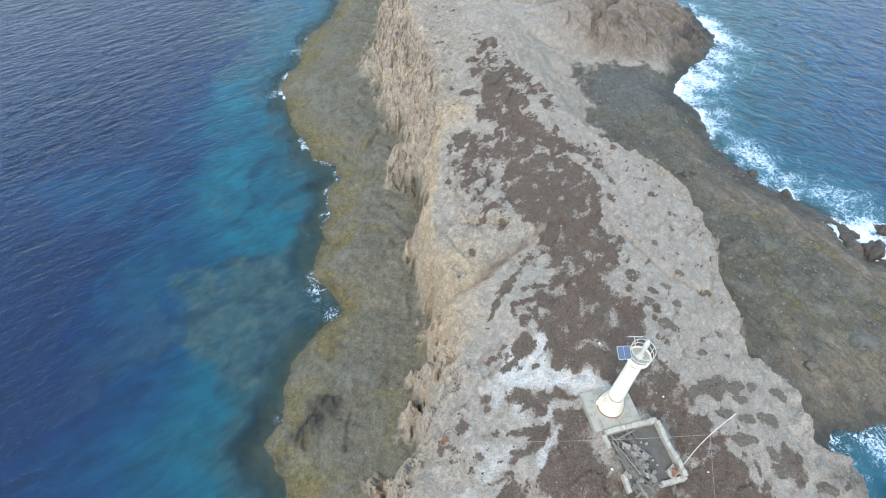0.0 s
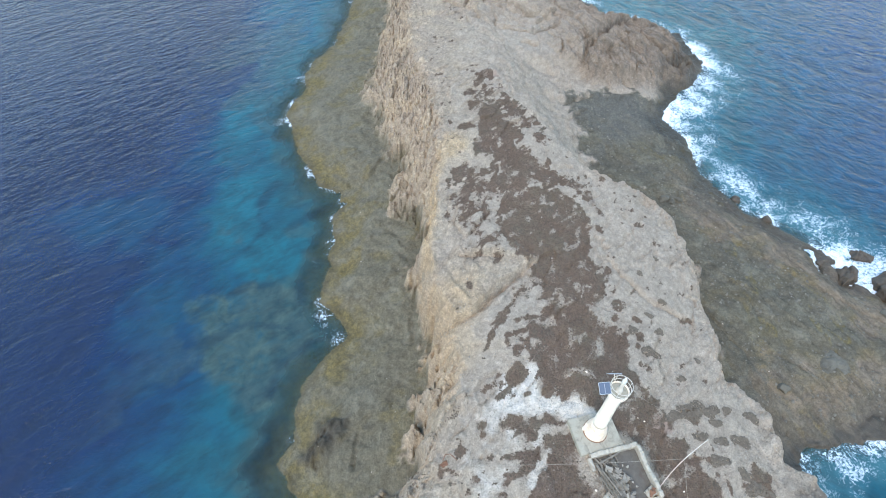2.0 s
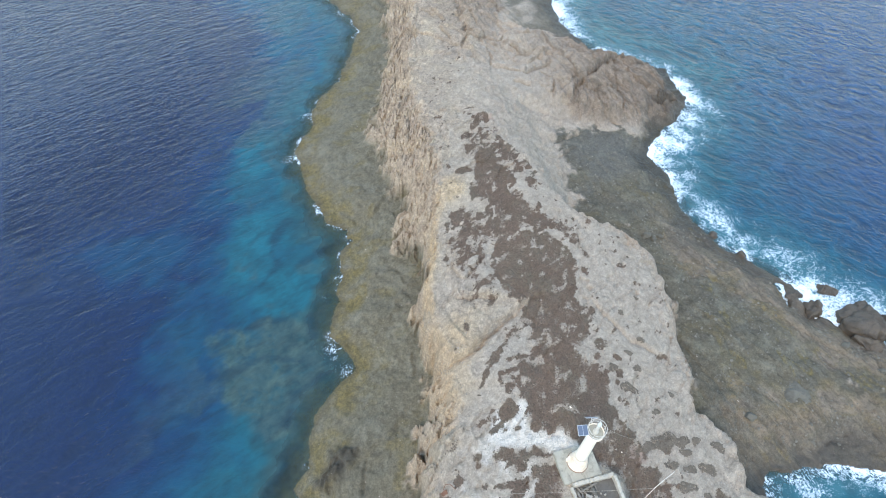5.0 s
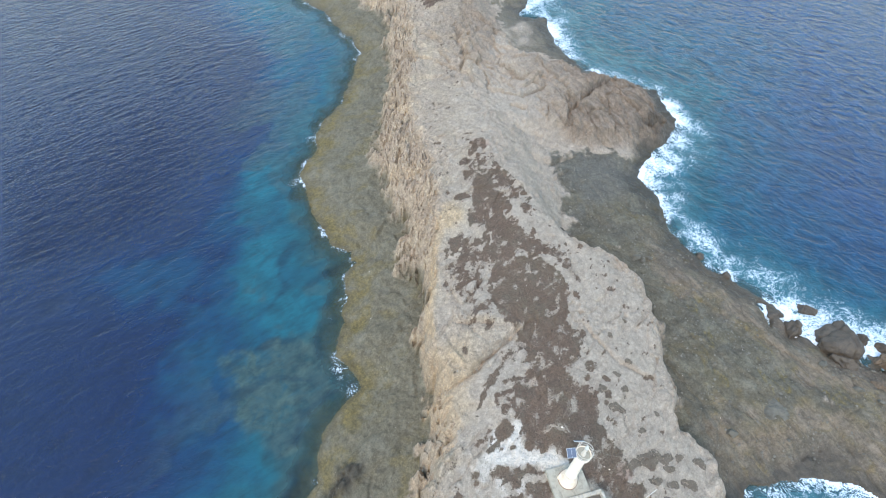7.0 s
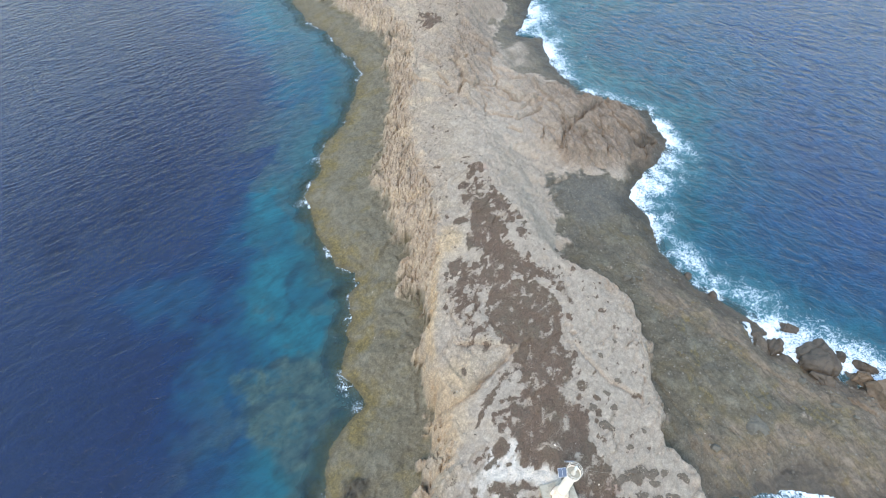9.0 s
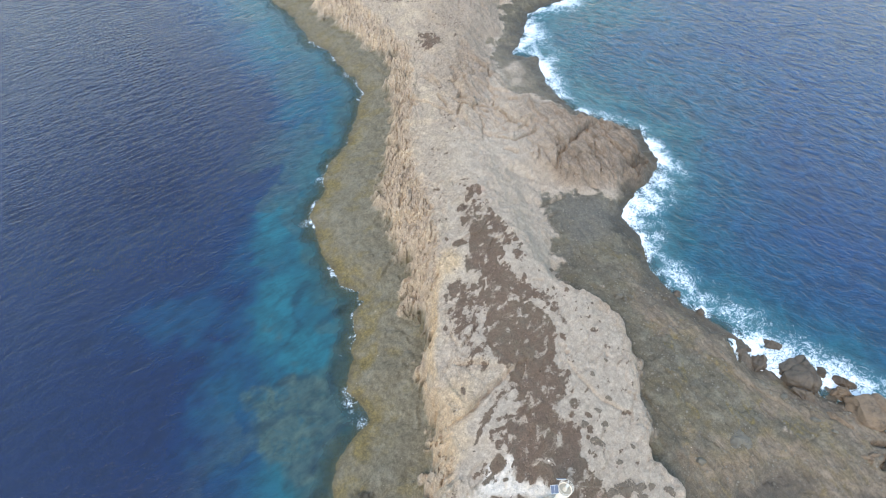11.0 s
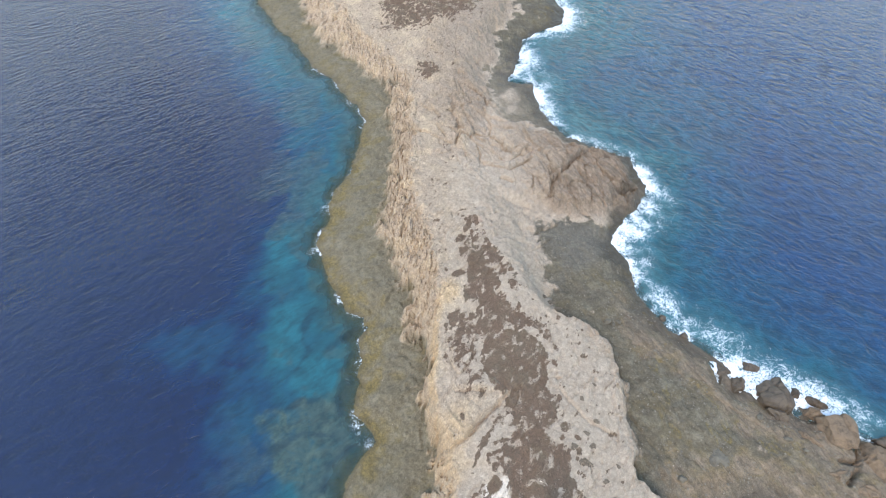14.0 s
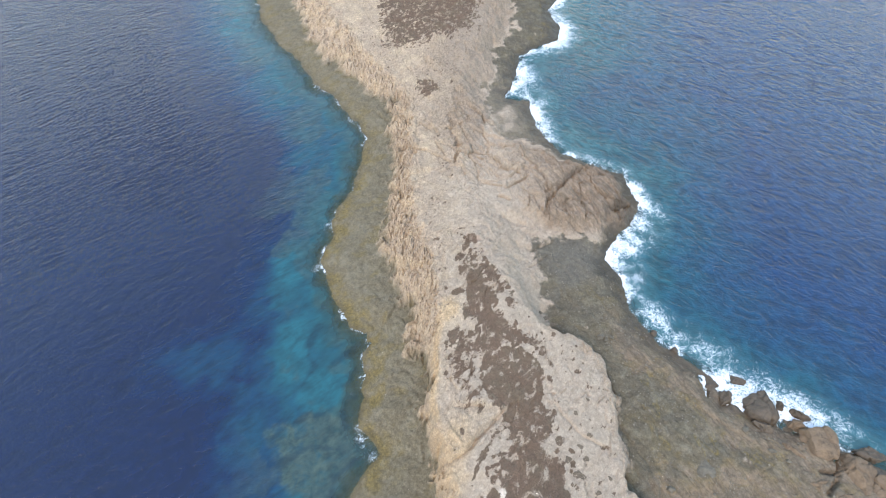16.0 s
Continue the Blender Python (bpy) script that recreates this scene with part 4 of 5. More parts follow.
# ---- ground and sea ----
def sheet(name, gx, gy, gz, keep, layers, material, crisp=None):
    """A mesh over a grid, without the cells where keep is false, with named four-channel layers."""
    rows, cols = gx.shape
    idx = np.arange(rows * cols).reshape(rows, cols)
    q = np.stack([idx[:-1, :-1], idx[:-1, 1:], idx[1:, 1:], idx[1:, :-1]], -1).reshape(-1, 4)
    k = keep.ravel()
    q = q[k[q].any(1)]
    used = np.unique(q)
    back_ = np.zeros(rows * cols, np.int64)
    back_[used] = np.arange(len(used))
    me = bpy.data.meshes.new(name)
    me.vertices.add(len(used)), me.loops.add(q.size), me.polygons.add(len(q))
    me.vertices.foreach_set("co", np.stack([gx.ravel(), gy.ravel(), gz.ravel()], -1)[used].astype(np.float32).ravel())
    me.loops.foreach_set("vertex_index", back_[q].astype(np.int32).ravel())
    me.polygons.foreach_set("loop_start", np.arange(0, q.size, 4, dtype=np.int32))
    me.polygons.foreach_set("use_smooth", np.ones(len(q), bool) if crisp is None else ~crisp.ravel()[q].any(1))
    me.update(calc_edges=True)
    for key, chans in layers.items():
        a = me.attributes.new(key, "FLOAT_COLOR", "POINT")
        a.data.foreach_set("color", np.stack([c.ravel() for c in chans], -1)[used].astype(np.float32).ravel())
    me.materials.append(material)
    return new(name, me)


ground = sheet("ground", GX, GY, Z, Z > -3.4, {"zone": (low, weed, cover, soil), "rock": (tan, wet, brown, east), "tint": (ochre, np.clip(pink, 0, 1), outcrop, pool_)}, ROCK, ((SLOPE > 0) & (tame > 0.6)) | (lump > 0.5))
tagged(ground, "pale rocky headland with dark tidal shelves and brown scrub", "headland", kind="structure")


SX, SY = np.meshgrid(np.concatenate([-28 - np.geomspace(1, 2400, 60)[::-1], np.arange(-28, -6, 0.3), np.arange(-6, 10, 0.8), np.arange(10, 60, 0.26), 60 + np.geomspace(1, 2400, 50)]),
                     np.concatenate([3 - np.geomspace(1, 2400, 40)[::-1], np.arange(3, 80, 0.27), np.arange(80, 140, 0.45), 140 + np.geomspace(1, 2400, 60)]))
e1, e2 = fbm(SX, SY, 6, 4, 81), fbm(SX, SY, 2.0, 4, 82)
off = -inside(SX + 0.45 * fbm(SX, SY, 2.6, 5, 11), SY + 0.45 * fbm(SX, SY, 2.6, 5, 12), shore)
bank = np.where(SX < 4, np.interp(SY, [0, 10, 22, 32, 42, 55, 64, 74, 90, 110, 140], [20, 22, 22, 22, 18, 15, 14, 18, 24, 27, 30]),
                np.interp(SY, [10, 30, 50, 70, 90, 110], [16, 20, 26, 24, 40, 40]))
depth = np.clip(off / bank + 0.10 * e1 + 0.04 * e2, 0, 1)
for bx, by, bw, bl, lev in ((-15.4, 33, 5.0, 4.6, 0.2), (-21, 38, 4.0, 6, 0.22), (-22.5, 50, 4.5, 7, 0.25), (-19.5, 66, 4, 5, 0.2), (-17, 9.5, 5, 3, 0.32), (-23, 84, 6, 12, 0.3), (-33, 105, 7, 13, 0.32), (-33, 37, 8, 5, 0.45), (-25, 27, 4, 8, 0.38)):
    w_ = step(1.7, 0.25, np.hypot((SX - bx) / bw, (SY - by) / bl) + 0.3 * e2) * (SX < 4)
    depth = depth * (1 - w_) + np.minimum(depth, lev) * w_
depth = np.where((SX < 4) & (off > 0.5), np.maximum(depth, 0.1), depth)
REEF = [(-22.5, 26.2), (-18.9, 28.1), (-15.9, 29.0), (-13.2, 28.7), (-10.6, 27), (-9.6, 25.0), (-9.9, 20.8), (-11.2, 17.5), (-14.6, 16.6), (-17.6, 18.2), (-20.5, 20.6), (-21.7, 23.6)]
reef = step(-0.7, 0.6, inside(SX, SY, REEF) + 1.0 * e2)
reef = np.maximum(reef, 0.8 * step(3.6, 0.6, off + 1.4 * e2) * step(0, -6, SX))
reef = np.maximum(reef, 0.5 * step(0.3, 0.5, e1) * step(18, 8, off) * step(0, -6, SX))
SANDS = ([(-18.2, 34.8), (-15.0, 35.6), (-12.9, 34.6), (-12.9, 29.5), (-16.7, 28.8), (-19.6, 30.5), (-19.1, 32.2)], [(-23.9, 42.0), (-21.6, 43.7), (-19.3, 42.9), (-19.5, 38.0), (-18.3, 35.2), (-20.8, 33.1), (-22.4, 34.0)],
         [(-25.2, 60), (-21.3, 58.4), (-21.7, 51.1), (-24.6, 48.9), (-27.0, 54.8)], [(-19.4, 70), (-17.6, 66), (-19.4, 60), (-21.5, 62), (-21.6, 68)])
sands = np.max([step(-0.9, 0.9, inside(SX, SY, ring) + 0.8 * e2) for ring in SANDS], 0) * (1 - reef)
trench = np.zeros(SX.shape)
for ax, ay, bx, by, wide_ in ((-17.9, 42.4, -19.1, 39.9, 0.5), (-19.1, 39.9, -18.9, 37.1, 0.45), (-18.9, 37.1, -17.9, 35.7, 0.5), (-17.9, 35.7, -19.2, 33.0, 0.35), (-11.1, 39.0, -15.1, 36.0, 0.4), (-10.8, 22.9, -13.7, 20.6, 0.4), (-13.7, 20.6, -13.9, 18.0, 0.5),
                              (-13.2, 28.7, -12.7, 27.0, 0.5), (-20.5, 22.4, -17, 24.6, 0.4), (-17, 24.6, -13.4, 24.0, 0.3), (-12.4, 15.6, -13.6, 12.0, 0.8), (-16, 28.9, -19.5, 27.6, 0.35)):
    u_ = np.clip(((SX - ax) * (bx - ax) + (SY - ay) * (by - ay)) / ((bx - ax) ** 2 + (by - ay) ** 2), 0, 1)
    trench = np.maximum(trench, step(1.6, 0.3, np.hypot(SX - ax - u_ * (bx - ax), SY - ay - u_ * (by - ay)) / wide_ + 0.9 * e2))
surf = np.interp(SY, [-5, 8, 14, 19, 26, 34, 42, 48, 54, 62, 70, 80, 92, 98, 116, 124, 140], [1.8, 1.8, 1.6, 1.8, 4.2, 5.2, 4.8, 3.6, 5.4, 4.2, 2.4, 2.6, 3.6, 5, 4, 5, 3])
foam = np.clip(1.0 - np.maximum(off + 0.9 * e2 + 0.5 * e1, 0) / (surf * 1.9), 0, 1) * step(4, 12, SX) * (0.76 + 0.45 * e1 + 0.35 * e2) * (1 - 0.38 * step(-0.2, -1.2, off))
foam = np.maximum(foam, 0.34 * step(9, 2, off + 2.5 * e2) * step(0.05, 0.5, e1) * step(4, 12, SX))
foam = np.maximum(foam, 0.56 * step(0.9, 0.1, off + 0.5 * e2) * step(-0.1, 0.4, e1) * step(4, 0, SX))
for fx, fy, fr, fa in ((-8.9, 23.2, 1.5, 1), (-10.4, 25.2, 1.5, 0.9), (-10.9, 26.9, 0.9, 0.8), (-12.4, 42.6, 1.3, 0.7), (-19.6, 53, 1.2, 0.7), (-18.6, 62.6, 1.8, 0.8), (-17.3, 59.4, 1.2, 0.6), (-17.0, 91.5, 1.6, 0.8),
                       (-11.2, 14.6, 0.7, 0.6), (-11.7, 31, 0.8, 0.5), (30, 12.6, 2.4, 0.9), (35, 12.8, 1.6, 0.9), (25.9, 8.6, 1.4, 0.9)):
    foam = np.maximum(foam, 0.64 * fa * step(1.7, 0.2, np.hypot(SX - fx, SY - fy) / fr + 0.5 * e2) * (off > -0.4))
clear_w = 0.6 * step(2.6, 0.0, off + 0.8 * e2) * step(4, -2, SX) + 0.55 * step(1.6, 0.0, off) * step(4, 12, SX)
sea = sheet("sea", SX, SY, 0 * SX, np.ones(SX.shape, bool), {"sea": (depth, np.clip(foam, 0, 1), reef, step(-2, 4, SX)), "floor": (clear_w, sands, trench, 0 * SX)}, SEA)
tagged(sea, "blue sea with turquoise shallows and white surf", "sea", kind="structure")
sea.name = "water"


# ---- building things ----
def part(name, bm, material, parent=None, label="", at=None, smooth=False):
    me = bpy.data.meshes.new(name)
    if smooth:
        for f in bm.faces:
            f.smooth = len(f.verts) <= 4
    bm.to_mesh(me)
    bm.free()
    me.materials.append(material)
    ob = new(name, me)
    if parent:
        ob.parent = parent
    if at is not None:
        ob.matrix_basis = at
    return tagged(ob, label) if label else ob


def base_of(name, m, label, category, group=""):
    ob = new(name)
    ob.matrix_basis = m
    ob.empty_display_size = 0.2
    return tagged(ob, label, category, group)


def turned(profile, seg=32):
    """A solid of revolution from (radius, height) pairs, closed at both ends."""
    bm = bmesh.new()
    rings = [[bm.verts.new((r * math.cos(2 * math.pi * k / seg), r * math.sin(2 * math.pi * k / seg), z)) for k in range(seg)] for r, z in profile]
    for a, b in zip(rings, rings[1:]):
        for k in range(seg):
            bm.faces.new((a[k], a[(k + 1) % seg], b[(k + 1) % seg], b[k]))
    bm.faces.new(rings[0][::-1]), bm.faces.new(rings[-1])
    return bm


def block(sx, sy, sz, bevel=0.01, jag=0.0, cuts=0, seed=0, m=None):
    """A box standing on z = 0, with bevelled and, if asked, broken edges."""
    bm = bmesh.new()
    bmesh.ops.create_cube(bm, size=1, matrix=Matrix.Translation((0, 0, sz / 2)) @ Matrix.Diagonal((sx, sy, sz, 1)))
    if cuts:
        bmesh.ops.subdivide_edges(bm, edges=bm.edges[:], cuts=cuts, use_grid_fill=True)
    if bevel and not cuts:
        bmesh.ops.bevel(bm, geom=bm.edges[:], offset=bevel, segments=2, affect="EDGES")
    if jag:
        rnd = random.Random(seed)
        for v in bm.verts:
            k = jag * (0.4 + 1.2 * max(0, v.co.z / max(sz, 0.01)))
            v.co += Vector((rnd.uniform(-k, k), rnd.uniform(-k, k), rnd.uniform(-2 * k, k) if v.co.z > sz * 0.4 else 0))
    if m is not None:
        bm.transform(m)
    return bm


def rod(a, b, r0, r1=None, seg=8):
    a, b = Vector(a), Vector(b)
    bm = bmesh.new()
    bmesh.ops.create_cone(bm, cap_ends=True, segments=seg, radius1=r0, radius2=r0 if r1 is None else r1, depth=(b - a).length)
    bm.transform(Matrix.Translation((a + b) / 2) @ (b - a).to_track_quat("Z", "Y").to_matrix().to_4x4())
    return bm


def wire(points, r, seg=5):
    bm = bmesh.new()
    rings = []
    for k, p in enumerate(points):
        d = (Vector(points[min(k + 1, len(points) - 1)]) - Vector(points[max(k - 1, 0)])).to_track_quat("Z", "Y").to_matrix()
        rings.append([bm.verts.new(Vector(p) + d @ Vector((r * math.cos(2 * math.pi * s_ / seg), r * math.sin(2 * math.pi * s_ / seg), 0))) for s_ in range(seg)])
    for a, b in zip(rings, rings[1:]):
        for k in range(seg):
            bm.faces.new((a[k], a[(k + 1) % seg], b[(k + 1) % seg], b[k]))
    return bm


def hoop(radius, r, z, seg=36, tube=6):
    bm = bmesh.new()
    rings = []
    for k in range(seg):
        a = 2 * math.pi * k / seg
        rings.append([bm.verts.new(((radius + r * math.cos(2 * math.pi * s_ / tube)) * math.cos(a), (radius + r * math.cos(2 * math.pi * s_ / tube)) * math.sin(a), z + r * math.sin(2 * math.pi * s_ / tube))) for s_ in range(tube)])
    for k in range(seg):
        for s_ in range(tube):
            bm.faces.new((rings[k][s_], rings[(k + 1) % seg][s_], rings[(k + 1) % seg][(s_ + 1) % tube], rings[k][(s_ + 1) % tube]))
    return bm


def rock_shape(seed, size, rough_=0.22, sub=3, flat_=0.0):
    bm = bmesh.new()
    bmesh.ops.create_icosphere(bm, subdivisions=sub, radius=1)
    off_ = Vector((seed * 7.3, seed * 3.1, seed * 1.7))
    for v in bm.verts:
        c = noise.cell(v.co * 1.3 + off_)
        k = 1 + rough_ * noise.noise(v.co * 1.2 + off_) * 1.6 + rough_ * 0.6 * noise.noise(v.co * 3 + off_) + rough_ * 0.5 * (c - 0.5)
        v.co = Vector((v.co.x * k * size[0], v.co.y * k * size[1], v.co.z * k * size[2]))
        if flat_ and v.co.z > size[2] * flat_:
            v.co.z = size[2] * flat_ + 0.25 * (v.co.z - size[2] * flat_)
    return bm


# ---- concrete pad and lighthouse ----
PAD_Z = 7.5
pad_m = pose(9.42, 12.05, PAD_Z - 0.25, 0, 0, 13.5)
pad = part("concrete_pad", block(2.75, 2.3, 0.45, 0.03), CONCRETE, None, "", pad_m)
tagged(pad, "flat weathered concrete slab under the lighthouse", "slab")
FLOOR_Z = PAD_Z + 0.2

light = base_of("lighthouse", pose(9.42, 12.12, FLOOR_Z, 0, 0, 13), "small white concrete lighthouse with rust-stained foot on a slab", "lighthouse")
part("plinth", turned([(0.70, 0), (0.70, 0.10), (0.68, 0.12), (0.65, 0.45), (0.58, 0.8), (0.48, 1.15), (0.43, 1.35)], 48), PLINTH, light, "rust-stained flared foot", None, True)
part("iron_ring", turned([(0.74, 0), (0.74, 0.05), (0.70, 0.06)], 48), RUST, light, "thin rusty iron ring")
part("shaft", turned([(0.43, 1.35), (0.41, 1.6), (0.375, 3.4), (0.36, 5.0), (0.37, 5.2)], 48), WHITE, light, "", None, True)
part("gallery", turned([(0.37, 5.18), (0.42, 5.32), (0.51, 5.52), (0.535, 5.58), (0.55, 5.6), (0.55, 5.86), (0.50, 5.86), (0.495, 5.75), (0.02, 5.74)], 48), WHITE, light, "flared gallery under the lantern")
part("gallery_floor", turned([(0.49, 5.73), (0.49, 5.765), (0.47, 5.77)], 40), CONCRETE, light)
for k in range(8):
    a = 2 * math.pi * k / 8
    part("railing_post", rod((0.56 * math.cos(a), 0.56 * math.sin(a), 5.8), (0.56 * math.cos(a), 0.56 * math.sin(a), 6.5), 0.016), PAINTED, light)
for z in (6.15, 6.5):
    part("railing_hoop", hoop(0.56, 0.02, z), PAINTED, light)
part("lantern_base", turned([(0.17, 5.77), (0.17, 6.0), (0.10, 6.1), (0.09, 6.7), (0.13, 6.72), (0.13, 6.8)], 24), PAINTED, light)
part("lantern", turned([(0.10, 6.8), (0.125, 6.84), (0.125, 7.06), (0.10, 7.14), (0.05, 7.28), (0.015, 7.36)], 24), LENS, light, "clear glass beacon", None, True)
part("door_niche", block(0.34, 0.22, 0.62, 0.02, m=pose(-0.58, 0.24, 0.02, 0, -9, 160)), WHITE, light, "small hooded hatch at the foot")
for (px_, py_, pz_, tilt_, turn_, w_, h_) in ((-0.92, 0.10, 6.38, 22, -8, 0.62, 0.62), (-0.24, 0.6, 6.72, -62, -14, 0.72, 0.42)):
    m_ = pose(px_, py_, pz_, 0, 0, turn_) @ pose(0, 0, 0, tilt_, 0, 0)
    sp_ = part("solar_panel", block(w_, h_, 0.035, 0.006), ALU, light, "blue solar panel in a metal frame", m_)
    for i_ in range(2):
        part("cell", block(w_ / 2 - 0.03, h_ - 0.05, 0.01, 0.001), PANEL, sp_, "", pose((i_ - 0.5) * (w_ / 2 - 0.012), 0, 0.033))
    part("bracket", rod((px_ * 0.6, py_ * 0.7, 6.2), (px_, py_, pz_ + 0.01), 0.02), PAINTED, light)

# ---- ruined hut and its debris ----
HUT = pose(10.7, 9.45, 7.5, 0, 0, 13.5)
hut = base_of("ruined_hut", HUT, "roofless ruined hut with low broken plaster walls", "ruin")
part("hut_floor", block(2.75, 2.9, 0.12, 0.01, m=pose(0, 0, -0.08)), FLOORING, hut, "dark dirty floor")


def broken_wall(length, thick, height, seed, m):
    bm = bmesh.new()
    n_ = max(6, int(length / 0.07))
    rnd = random.Random(seed)
    prev = None
    h_ = height
    for k in range(n_ + 1):
        x_ = -length / 2 + length * k / n_
        h_ = height * max(0.35, 0.9 + 0.3 * noise.noise((x_ * 1.6, seed * 3.3, 0)) + 0.16 * noise.noise((x_ * 6, seed * 5.1, 2))) + rnd.uniform(-0.012, 0.012)
        t_ = thick / 2 * (0.92 + 0.1 * noise.noise((x_ * 2.1, seed, 0)) + rnd.uniform(-0.06, 0.06))
        ring = [bm.verts.new(c) for c in ((x_, -t_, -0.15), (x_, t_, -0.15), (x_, t_ * 0.96, h_ - 0.03), (x_, t_ * 0.6, h_ + rnd.uniform(-0.02, 0.02)), (x_, -t_ * 0.6, h_ + rnd.uniform(-0.02, 0.02)), (x_, -t_ * 0.96, h_ - 0.03))]
        if prev:
            for i_ in range(6):
                bm.faces.new((prev[i_], prev[(i_ + 1) % 6], ring[(i_ + 1) % 6], ring[i_]))
        else:
            bm.faces.new(ring[::-1])
        prev = ring
    bm.faces.new(prev)
    bmesh.ops.recalc_face_normals(bm, faces=bm.faces[:])
    bm.transform(m)
    return bm


part("wall", broken_wall(3.05, 0.30, 0.42, 1, pose(0, 1.52, 0)), PLASTER, hut)
part("wall", broken_wall(3.0, 0.26, 0.62, 2, pose(1.45, -0.10, 0, 0, 0, 90)), PLASTER, hut)
part("wall", broken_wall(0.75, 0.24, 0.30, 3, pose(-1.62, 1.05, 0, 0, 0, 92)), PLASTER, hut)
part("wall", broken_wall(0.9, 0.24, 0.26, 4, pose(-1.52, -1.15, 0, 0, 0, 88)), PLASTER, hut)
part("wall", broken_wall(1.35, 0.26, 0.34, 5, pose(0.85, -1.60, 0)), PLASTER, hut)
part("wall_stub", block(0.55, 0.5, 0.4, 0, 0.05, 2, 6, pose(1.05, -1.2, 0, 0, 0, 20)), PLASTER, hut, "crumbled corner of the wall")
debris = base_of("debris_pile", HUT @ pose(-0.62, -0.2, 0.06), "heap of grey timber and broken plaster inside the hut", "debris")
rnd = random.Random(5)
for k in range(96):
    ln = rnd.uniform(0.25, 0.95)
    x_, y_ = rnd.gauss(-0.1, 0.42), rnd.gauss(-0.1, 0.85)
    x_, y_ = max(-0.75, min(0.75, x_)), max(-1.5, min(1.45, y_))
    part("plank", block(rnd.uniform(0.05, 0.13), ln, rnd.uniform(0.02, 0.05), 0.004), TIMBER, debris, "",
         pose(x_, y_, 0.03 + rnd.uniform(0, 0.22) * max(0, 1 - abs(x_)), rnd.uniform(-9, 9), rnd.uniform(-12, 12), rnd.choice((18, 18, -70, 40, 5, -25)) + rnd.uniform(-14, 14)))
part("beam", block(0.11, 1.5, 0.1, 0.008), TIMBER, debris, "long pale beam", pose(-0.62, 0.45, 0.12, 0, 0, 12))
part("beam", block(0.10, 1.3, 0.1, 0.008), TIMBER, debris, "long pale beam", pose(0.1, 1.35, 0.14, 0, 0, -78))
for x_, ln, a_ in ((-0.5, 1.9, 14), (-0.36, 1.6, 19), (-0.25, 1.4, 8), (-0.08, 1.1, 22), (-0.7, 1.2, 16)):
    part("beam", block(0.07, ln, 0.06, 0.006), TIMBER, debris, "long pale beam", pose(x_, 0.1 + 0.3 * x_, 0.3, 2, 3, a_))
for x_, y_, sz_ in ((1.62, -1.05, 0.2), (1.78, -0.92, 0.14), (1.5, -1.18, 0.12)):
    part("rusty_lump", block(sz_ * 1.5, sz_, sz_ * 0.7, 0, sz_ * 0.2, 1, int(100 * sz_)), RUST, debris, "rusty iron lump", pose(x_, y_, 0.36, 8, -6, 40 * x_))
for k in range(90):
    sz_ = rnd.uniform(0.05, 0.17)
    x_, y_ = max(-0.7, min(1.0, rnd.gauss(0.1, 0.45))), max(-1.5, min(1.3, rnd.gauss(-0.4, 0.75)))
    part("plaster_piece", block(sz_ * rnd.uniform(0.7, 2.2), sz_ * rnd.uniform(0.6, 1.6), sz_ * rnd.uniform(0.2, 0.5), 0, sz_ * 0.2, 1, k), RUBBLE, debris, "", pose(x_, y_, 0.04 + rnd.uniform(0, 0.22), rnd.uniform(-20, 20), rnd.uniform(-20, 20), rnd.uniform(0, 180)))

for x_, y_, a_, b_, r_ in ((0.25, -0.3, 0.36, 0.5, 15), (0.55, 0.05, 0.42, 0.3, 40), (-0.15, 0.75, 0.3, 0.4, 60), (0.3, 1.0, 0.26, 0.42, 10), (0.05, 0.3, 0.3, 0.22, -30), (0.5, -1.1, 0.34, 0.24, 75), (-0.1, -0.7, 0.28, 0.36, 20)):
    part("plaster_piece", block(a_, b_, 0.1, 0, 0.03, 2, int(90 * a_)), RUBBLE, debris, "", pose(x_, y_, 0.2, 8 * math.sin(r_), 9 * math.cos(r_), r_))

# ---- fallen mast, poles and wires ----
mast = base_of("leaning_mast", pose(12.35, 8.62, 7.7), "long thin leaning mast with rusty foot and pale tip", "mast")
tip_ = Vector((2.85, 2.2, 2.1))
bend_ = [tip_ * u_ - Vector((0.10, -0.12, 0.1)) * math.sin(math.pi * u_) for u_ in (0, 0.1, 0.2, 0.3, 0.4, 0.5, 0.6, 0.7, 0.8, 0.9, 1.0)]
part("lower_tube", wire(bend_[:7], 0.026, 8), POLE, mast, "reddish weathered lower half")
part("upper_tube", wire(bend_[6:], 0.022, 8), PAINTED, mast, "pale painted upper half")
part("foot_clamp", block(0.44, 0.38, 0.2, 0, 0.04, 2, 12, pose(-0.08, 0.02, -0.12, 0, 0, 30)), RUST, mast)
peg = Vector((12.35, 8.62, 7.7)) + bend_[6]


def sag(a, b, drop, n_=14):
    a, b = Vector(a), Vector(b)
    return [a.lerp(b, k / n_) - Vector((0, 0, drop * 4 * (k / n_) * (1 - k / n_))) for k in range(n_ + 1)]


for a, b, drop, lab in ((tuple(peg), (1.6, 10.1, ground_z(1.6, 10.1) + 0.1), 0.35, "thin slack guy wire across the hut"), (tuple(peg), (14.2, 6.2, ground_z(14.2, 6.2) + 0.05), 0.1, "thin guy wire down to the ground"),
                        ((9.95, 12.5, 13.5), (14.4, 14.2, ground_z(14.4, 14.2) + 0.05), 0.25, "thin cable from the gallery to the ground")):
    tagged(part("wire", wire(sag(a, b, drop), 0.008), CABLE), lab, "wire")

